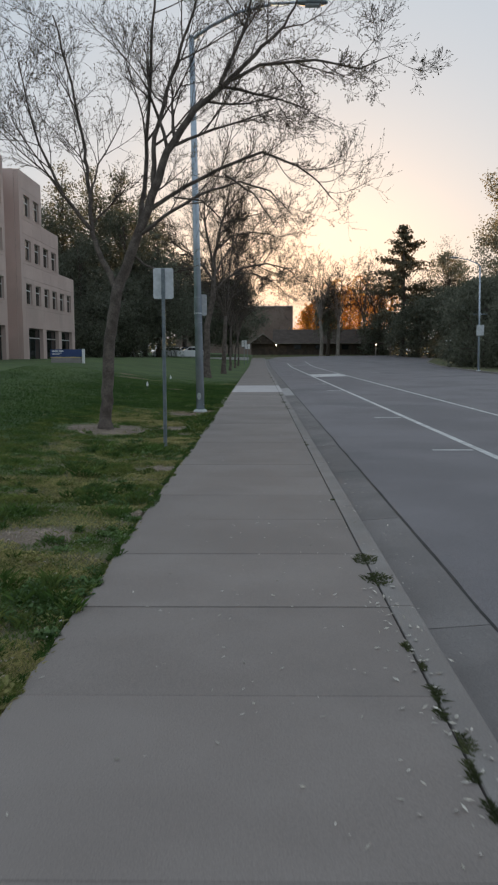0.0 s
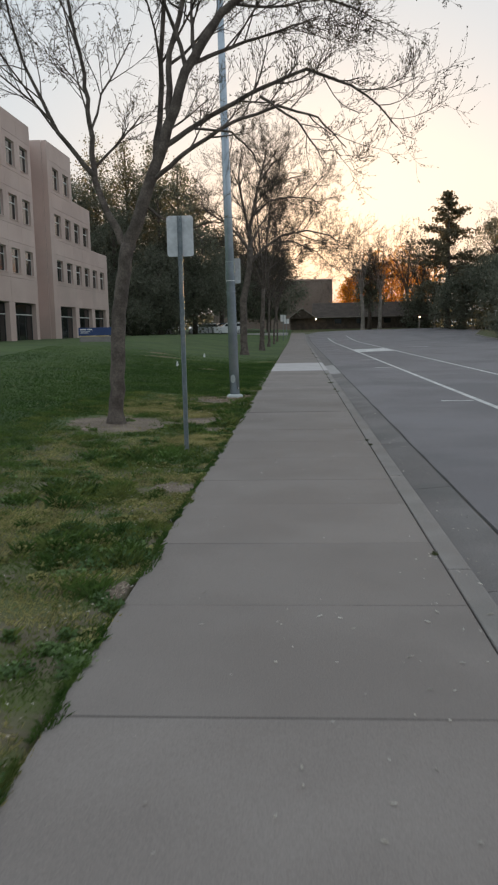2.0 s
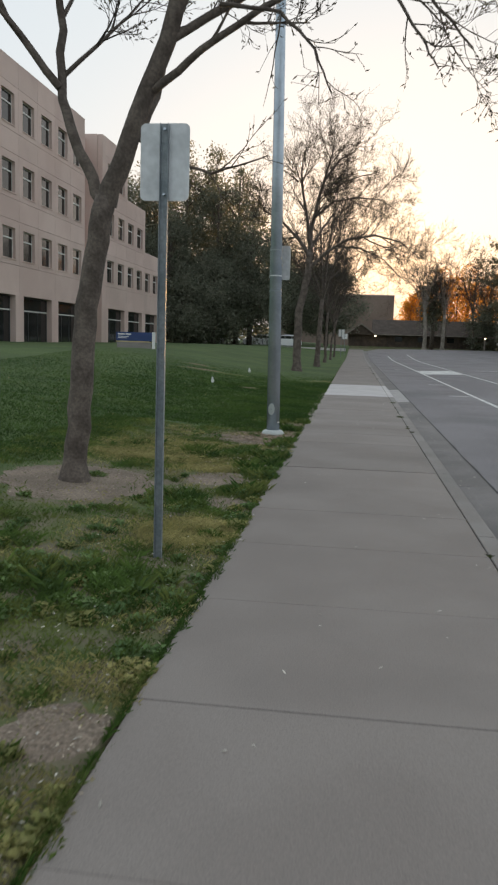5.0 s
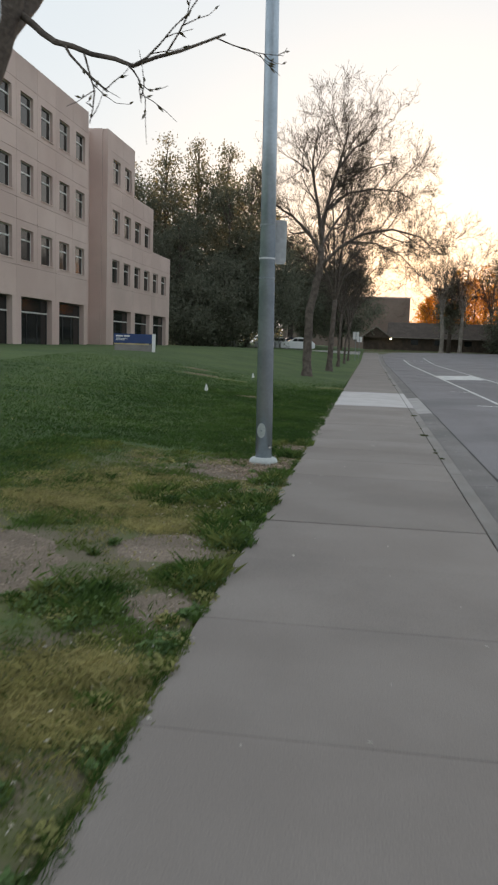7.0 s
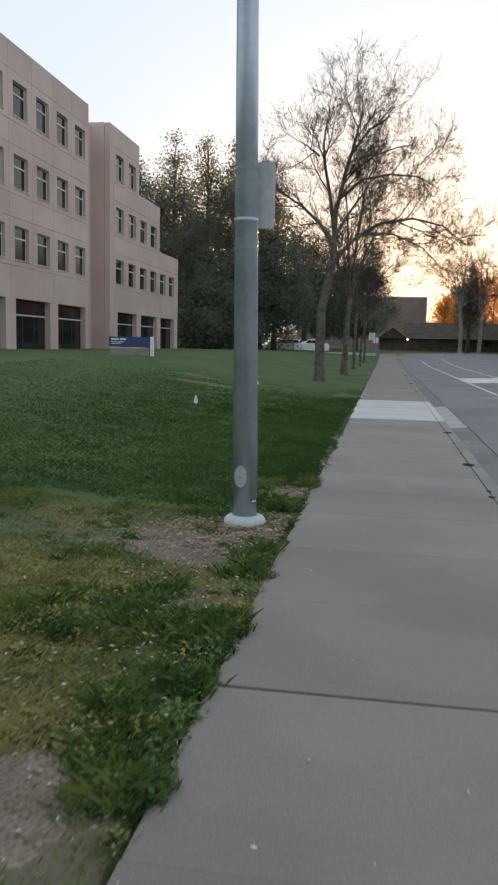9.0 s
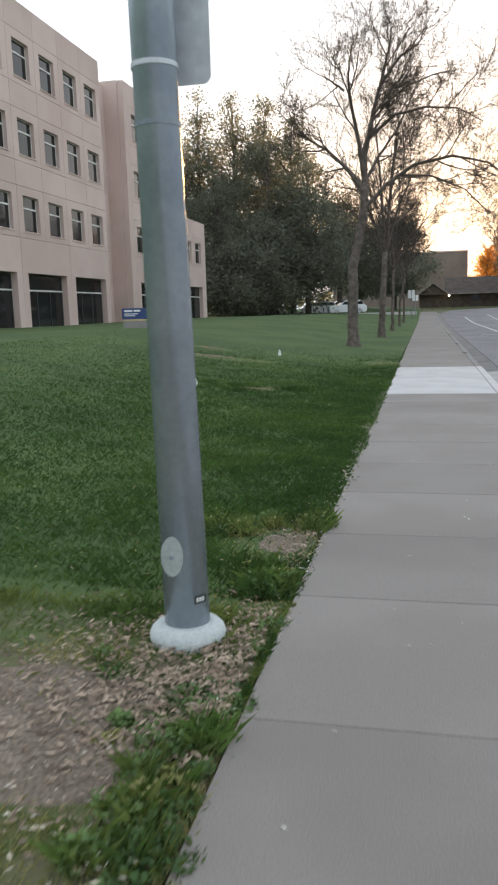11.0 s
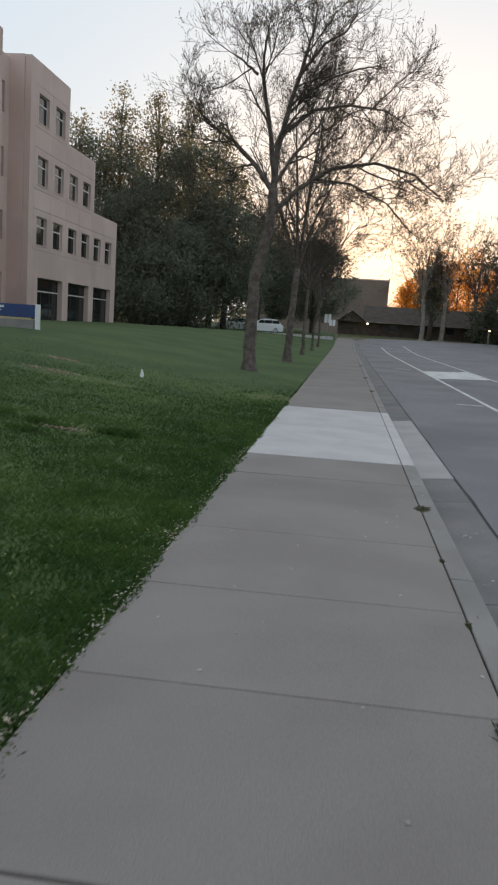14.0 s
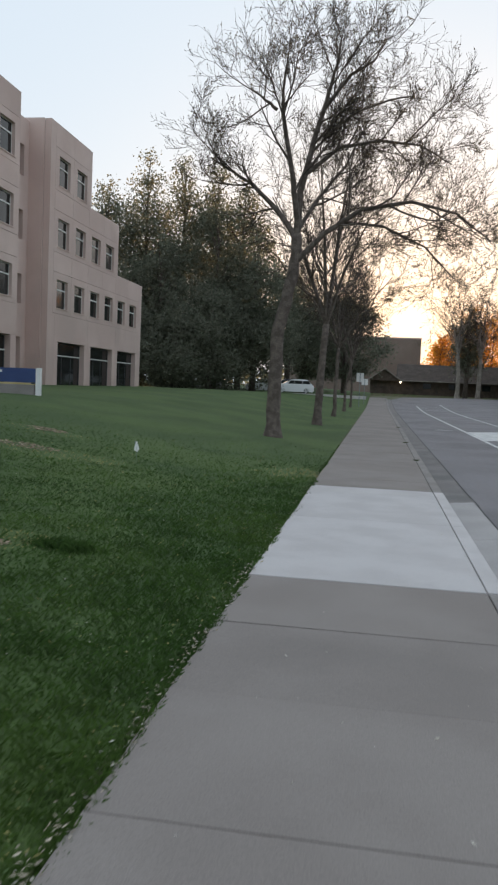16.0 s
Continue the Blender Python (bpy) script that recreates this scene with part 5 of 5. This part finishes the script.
tagged(part("verge_weeds", weeds.mesh("verge_weeds", M_WEED, fix=False)), "tufted green weeds and clover beside the walk", "weeds", kind="stuff")
tagged(part("dry_grass", dry.mesh("dry_grass", M_DRY, fix=False)), "dry yellowed grass beside the walk", "grass", kind="stuff")

# soil round the tree and by the lamp
for cx, cy, rx, ry in SPOTS:
    name, label = ("tree_pit", "bare round patch of soil round the tree") if rx > 0.8 and cy < 20 else ("bare_soil", "bare soil worn into the verge")
    b = Build()
    b.v.append((cx, cy, land(cx, cy) + 0.012))
    n = 40
    for ringk in (0.5, 0.85, 1.0):
        for i in range(n):
            a = 6.283 * i / n
            e = ringk * (1 + 0.22 * noise.noise((math.cos(a) * 2 + cx, math.sin(a) * 2 + cy, 0)) + 0.18 * noise.noise((math.cos(a) * 5 + cx, math.sin(a) * 5 + cy, 3)))
            x, y = min(cx + rx * e * math.cos(a), -1.26), cy + ry * e * math.sin(a)
            b.v.append((x, y, land(x, y) + (0.006 if ringk < 0.9 else -0.012)))
    b.f += [(0, 1 + i, 1 + (i + 1) % n) for i in range(n)]
    for r in range(2):
        b.f += [(1 + r * n + i, 1 + r * n + n + i, 1 + r * n + n + (i + 1) % n, 1 + r * n + (i + 1) % n) for i in range(n)]
    tagged(part(name, b.mesh(name, M_SOIL, smooth=True)), label, "soil", kind="structure")


def weed_clump(x, y, size, seed, wide):
    """A low weed growing out of the joint behind the kerb."""
    r = random.Random(seed)
    b = Build()
    for k in range(int(420 * size)):
        a = r.random() * 6.283
        q = r.random() ** 0.6
        blade(b, r, (x + math.cos(a) * wide * q * size, y + math.sin(a) * 0.2 * q * size, 0.0), r.uniform(0.006, 0.024) * size ** 0.5, 0.0045, 1.4)
    ob = part("weed", b.mesh("weed", M_KERBWEED, fix=False))
    tagged(ob, "small green weed growing from the kerb joint", "weed", "weeds in the kerb joint")


for k, (y, s) in enumerate(((5.65, 1.0), (5.15, 1.1), (3.95, 0.5), (3.7, 0.4), (3.4, 0.65), (3.2, 0.5), (2.95, 0.65), (2.75, 0.6), (2.5, 0.55), (2.3, 0.5), (8.0, 0.35), (13.2, 0.3), (12.8, 0.4), (24.02, 0.85), (28.0, 0.8), (22.1, 0.3), (21.75, 0.45), (21.2, 0.4), (25.2, 0.3), (26.4, 0.3), (42, 0.8), (48, 0.9), (58, 0.9))):
    weed_clump(0.605 + 0.02 * math.sin(k * 2.3), y, s * 0.7, 200 + k, 0.11 if s > 0.7 else 0.04)


def chip(b, r, x, y, z, s):
    a, t = r.random() * 6.283, r.uniform(-0.4, 0.4)
    u = Vector((math.cos(a), math.sin(a), t)) * s
    v = Vector((-math.sin(a), math.cos(a), r.uniform(-0.3, 0.5))) * s * r.uniform(0.25, 0.5)
    c = Vector((x, y, z + 0.003 + 0.2 * s))
    k = len(b.v)
    b.v += [tuple(c - u), tuple(c + v), tuple(c + u), tuple(c - v), tuple(c + Vector((0, 0, 0.25 * s)))]
    b.f += [(k, k + 1, k + 4), (k + 1, k + 2, k + 4), (k + 2, k + 3, k + 4), (k + 3, k, k + 4), (k + 3, k + 2, k + 1, k)]


r = random.Random(17)
litter, mulch, scraps = Build(), Build(), Build()
for k in range(170):
    chip(scraps, r, r.uniform(WALK_L, 0.55), 1.5 + 28 * r.random() ** 1.4, 0.0, r.uniform(0.007, 0.018))
for k in range(60):
    chip(scraps, r, r.uniform(-0.4, 0.58), r.uniform(2.3, 6.8), 0.002, r.uniform(0.009, 0.017))
for k in range(80):
    chip(scraps, r, r.gauss(0.62, 0.05), r.uniform(2.2, 5.2), 0.002, r.uniform(0.01, 0.024))
for cx, cy, rx, ry in SPOTS[:9]:          # crumbs and twigs lying on the bare soil
    for k in range(int(60 + 500 * rx * ry)):
        a, q = r.random() * 6.283, r.random() ** 0.5
        x, y = min(-1.27, cx + math.cos(a) * rx * q), cy + math.sin(a) * ry * q
        chip(litter if k % 3 == 0 else mulch, r, x, y, land(x, y) + 0.012, r.uniform(0.004, 0.014))
for k in range(150):
    x = r.gauss(0.68, 0.2)
    chip(scraps, r, x, r.uniform(1.8, 8) if k % 3 else r.uniform(8, 34), 0.0 if x < 0.74 else -0.128, r.uniform(0.008, 0.02))
for k in range(110):
    chip(scraps, r, r.uniform(0.86, 1.15), r.uniform(1.8, 32), -0.124, r.uniform(0.007, 0.018))
for k in range(750):
    y, x = r.uniform(2, 20), -1.22 - abs(r.gauss(0, 0.5))
    chip(scraps, r, x, y, land(x, y) + 0.02, r.uniform(0.005, 0.014))
for k in range(260):
    y, x = r.uniform(16.2, 18.6), -1.3 - abs(r.gauss(0, 0.5))
    chip(litter, r, x, y, land(x, y) + 0.03, r.uniform(0.008, 0.02))
for k in range(420):
    y, x = 20 + 20 * r.random() ** 1.2, -1.3 - 4.5 * r.random() ** 1.3
    chip(scraps, r, x, y, land(x, y) + 0.026, r.uniform(0.005, 0.01))
for cy, w in ((26.55, 0.16), (24.9, 0.25), (28.3, 0.3), (30.3, 0.22), (23.6, 0.2)):
    for k in range(34):
        chip(litter, r, -1.235 - abs(r.gauss(0, 0.04)), r.gauss(cy, w), 0.012, r.uniform(0.006, 0.016))
for k in range(260):
    y = r.uniform(20.6, 33)
    chip(scraps, r, -1.215 - abs(r.gauss(0, 0.04)), y, 0.006, r.uniform(0.005, 0.014))
for k in range(1700):
    y = r.uniform(1, 40)
    chip(litter, r, -1.2 - abs(r.gauss(0, 0.05 if y > 20 else 0.35)), y, land(-1.3, y) + 0.012, r.uniform(0.004, 0.014))
for k in range(3000):
    y = r.gauss(19.5, 0.45)
    x = -1.27 - abs(r.gauss(0, 0.5))
    chip(mulch, r, x, y, land(x, y) + 0.016, r.uniform(0.007, 0.026))
for k in range(700):
    y = r.gauss(21.55, 0.35)
    x = -1.27 - abs(r.gauss(0, 0.16))
    chip(mulch, r, x, y, land(x, y) + 0.016, r.uniform(0.005, 0.016))
for cx, cy, rx, ry in ((-5.9, 36.2, 0.6, 0.3), (-6.6, 38.7, 0.45, 0.28), (-3.5, 30.3, 0.3, 0.1)):          # scuffed earth in the lawn
    for k in range(int(900 * rx * ry) + 60):
        a, q = r.random() * 6.283, r.random() ** 0.7
        x, y = cx + math.cos(a) * rx * q, cy + math.sin(a) * ry * q
        chip(mulch, r, x, y, land(x, y) + 0.018, r.uniform(0.015, 0.04))
tagged(part("leaf_litter", litter.mesh("leaf_litter", M_LITTER, fix=False)), "scattered dry leaf scraps on walk and verge", "leaf litter", kind="stuff")
tagged(part("leaf_scraps", scraps.mesh("leaf_scraps", M_CHIP, fix=False)), "pale curled leaf scraps on walk, kerb and gutter", "leaf litter", kind="stuff")
tagged(part("bark_mulch", mulch.mesh("bark_mulch", M_MULCH, fix=False)), "brown bark chips round the lamp footing", "mulch", kind="stuff")

# ---- pavement, kerb and gutter pieces ----
pave = tagged(part("pavement", ribbon("pavement", lambda y: WALK_L + 0.01, lambda y: WALK_R, [-12] + [2.5 * i for i in range(-4, 48)], -0.03, M_SEAM)), "pale concrete pavement in square slabs", "pavement", kind="structure")


def slab_mesh(name, x0, x1, length, material, c=0.007, depth=0.2):
    b = Build()
    b.v += [(x0, 0, -depth), (x1, 0, -depth), (x1, length, -depth), (x0, length, -depth)]
    b.v += [(x0, 0, -c), (x1, 0, -c), (x1, length, -c), (x0, length, -c)]
    b.v += [(x0 + c, c, 0), (x1 - c, c, 0), (x1 - c, length - c, 0), (x0 + c, length - c, 0)]
    for q in (0, 4):
        b.f += [(q + i, q + (i + 1) % 4, q + 4 + (i + 1) % 4, q + 4 + i) for i in range(4)]
    b.f.append((8, 9, 10, 11))
    return b.mesh(name, material)


r = random.Random(8)
STEP = 1.2235
S_NEW = slab_mesh("slab", WALK_L, WALK_R - 0.003, 3.02, M_NEW, 0.003)
GAPS = {17: 0.008, -1: 0.021, 0: 0.006, 1: 0.006, 2: 0.006, 4: 0.007, 9: 0.018, 12: 0.008, 13: 0.012, 14: 0.018, 15: 0.009, 19: 0.01}
SHIFT = {5: -0.16, 6: -0.08, 13: 0.05, 18: 0.13, 19: 0.06}
MESHES = {}
for k in range(-8, 94):
    y, y1 = 4.6 + STEP * k + SHIFT.get(k, 0.0), 4.6 + STEP * (k + 1) + SHIFT.get(k + 1, 0.0)
    if 29.5 < y < 36.2:
        continue
    gap = GAPS.get(k, 0.012 if k > 20 and k % 5 == 4 else 0.0035)
    key = (round(y1 - y, 3), gap)
    if key not in MESHES:
        MESHES[key] = slab_mesh("slab", WALK_L, WALK_R - 0.003, y1 - y - gap, M_SLAB, 0.003)
    ob = part("slab", MESHES[key], pave, (0, y, rise(y) + r.uniform(-0.002, 0.002)))
    ob.rotation_euler = (math.atan((rise(y + STEP) - rise(y)) / STEP), r.uniform(-0.0015, 0.0015), 0)
ob = part("slab", slab_mesh("slab", WALK_L, WALK_R - 0.003, 30.33 - 29.075, M_SLAB, 0.003), pave, (0, 29.07, 0))
for i in range(2):
    part("slab", S_NEW, pave, (0, 30.34 + 3.03 * i, 0.003), "pale newly laid concrete slab")

kerb = tagged(part("kerb", ribbon("kerb", lambda y: WALK_R + 0.01, lambda y: KERB_R - 0.01, [-12] + [2.5 * i for i in range(-4, 48)], -0.04, M_SEAM)), "pale concrete kerb beside the pavement", "kerb", kind="structure")
gutter = tagged(part("gutter", ribbon("gutter", lambda y: KERB_R - 0.02, lambda y: 1.22, [-12] + [2.5 * i for i in range(-4, 48)], -0.16, M_SEAM)), "shallow concrete gutter beside the asphalt", "gutter", kind="structure")


def kerb_mesh(length, material):
    out = [(0.609, -0.3), (0.609, -0.006), (0.614, 0.0), (0.735, 0.0), (0.752, -0.006), (0.765, -0.025), (0.8, -0.14), (0.8, -0.3)]
    return Build().prism([(u, v) for u, v in out], "y", 0, length).mesh("kerb_stone", material)


def gutter_mesh(length, material):
    out = [(0.785, -0.3), (0.785, -0.142), (0.85, -0.143), (1.19, -0.116), (1.212, -0.118), (1.212, -0.3)]
    return Build().prism(out, "y", 0, length).mesh("gutter_slab", material)


def lay(y, length, k_mat, g_mat, lift=0.0, label=""):
    """A kerb stone and the gutter slab before it."""
    for made, parent, name in ((kerb_piece(length, k_mat), kerb, "kerb_stone"), (gutter_piece(length, g_mat), gutter, "gutter_slab")):
        ob = part(name, made, parent, (0, y, rise(y) + lift), label)
        ob.rotation_euler = (math.atan((rise(y + 3) - rise(y)) / 3), 0, 0)


MADE = {}


def kerb_piece(length, material):
    key = ("kerb", round(length, 3), material.name)
    if key not in MADE:
        MADE[key] = kerb_mesh(length, material)
    return MADE[key]


def gutter_piece(length, material):
    key = ("gutter", round(length, 3), material.name)
    if key not in MADE:
        MADE[key] = gutter_mesh(length, material)
    return MADE[key]


for k in range(-3, 9):
    y = 4.62 + 3.0575 * k
    lay(y, 3.045 if k < 8 else 1.245, M_KERB, M_GUTTER)
for i in range(2):
    lay(30.34 + 3.03 * i, 3.02, M_NEW, M_NEWGUTTER, 0.003, "pale newly laid concrete")
for k in range(27):
    lay(36.4 + 3.0575 * k, 3.045, M_KERB, M_GUTTER)
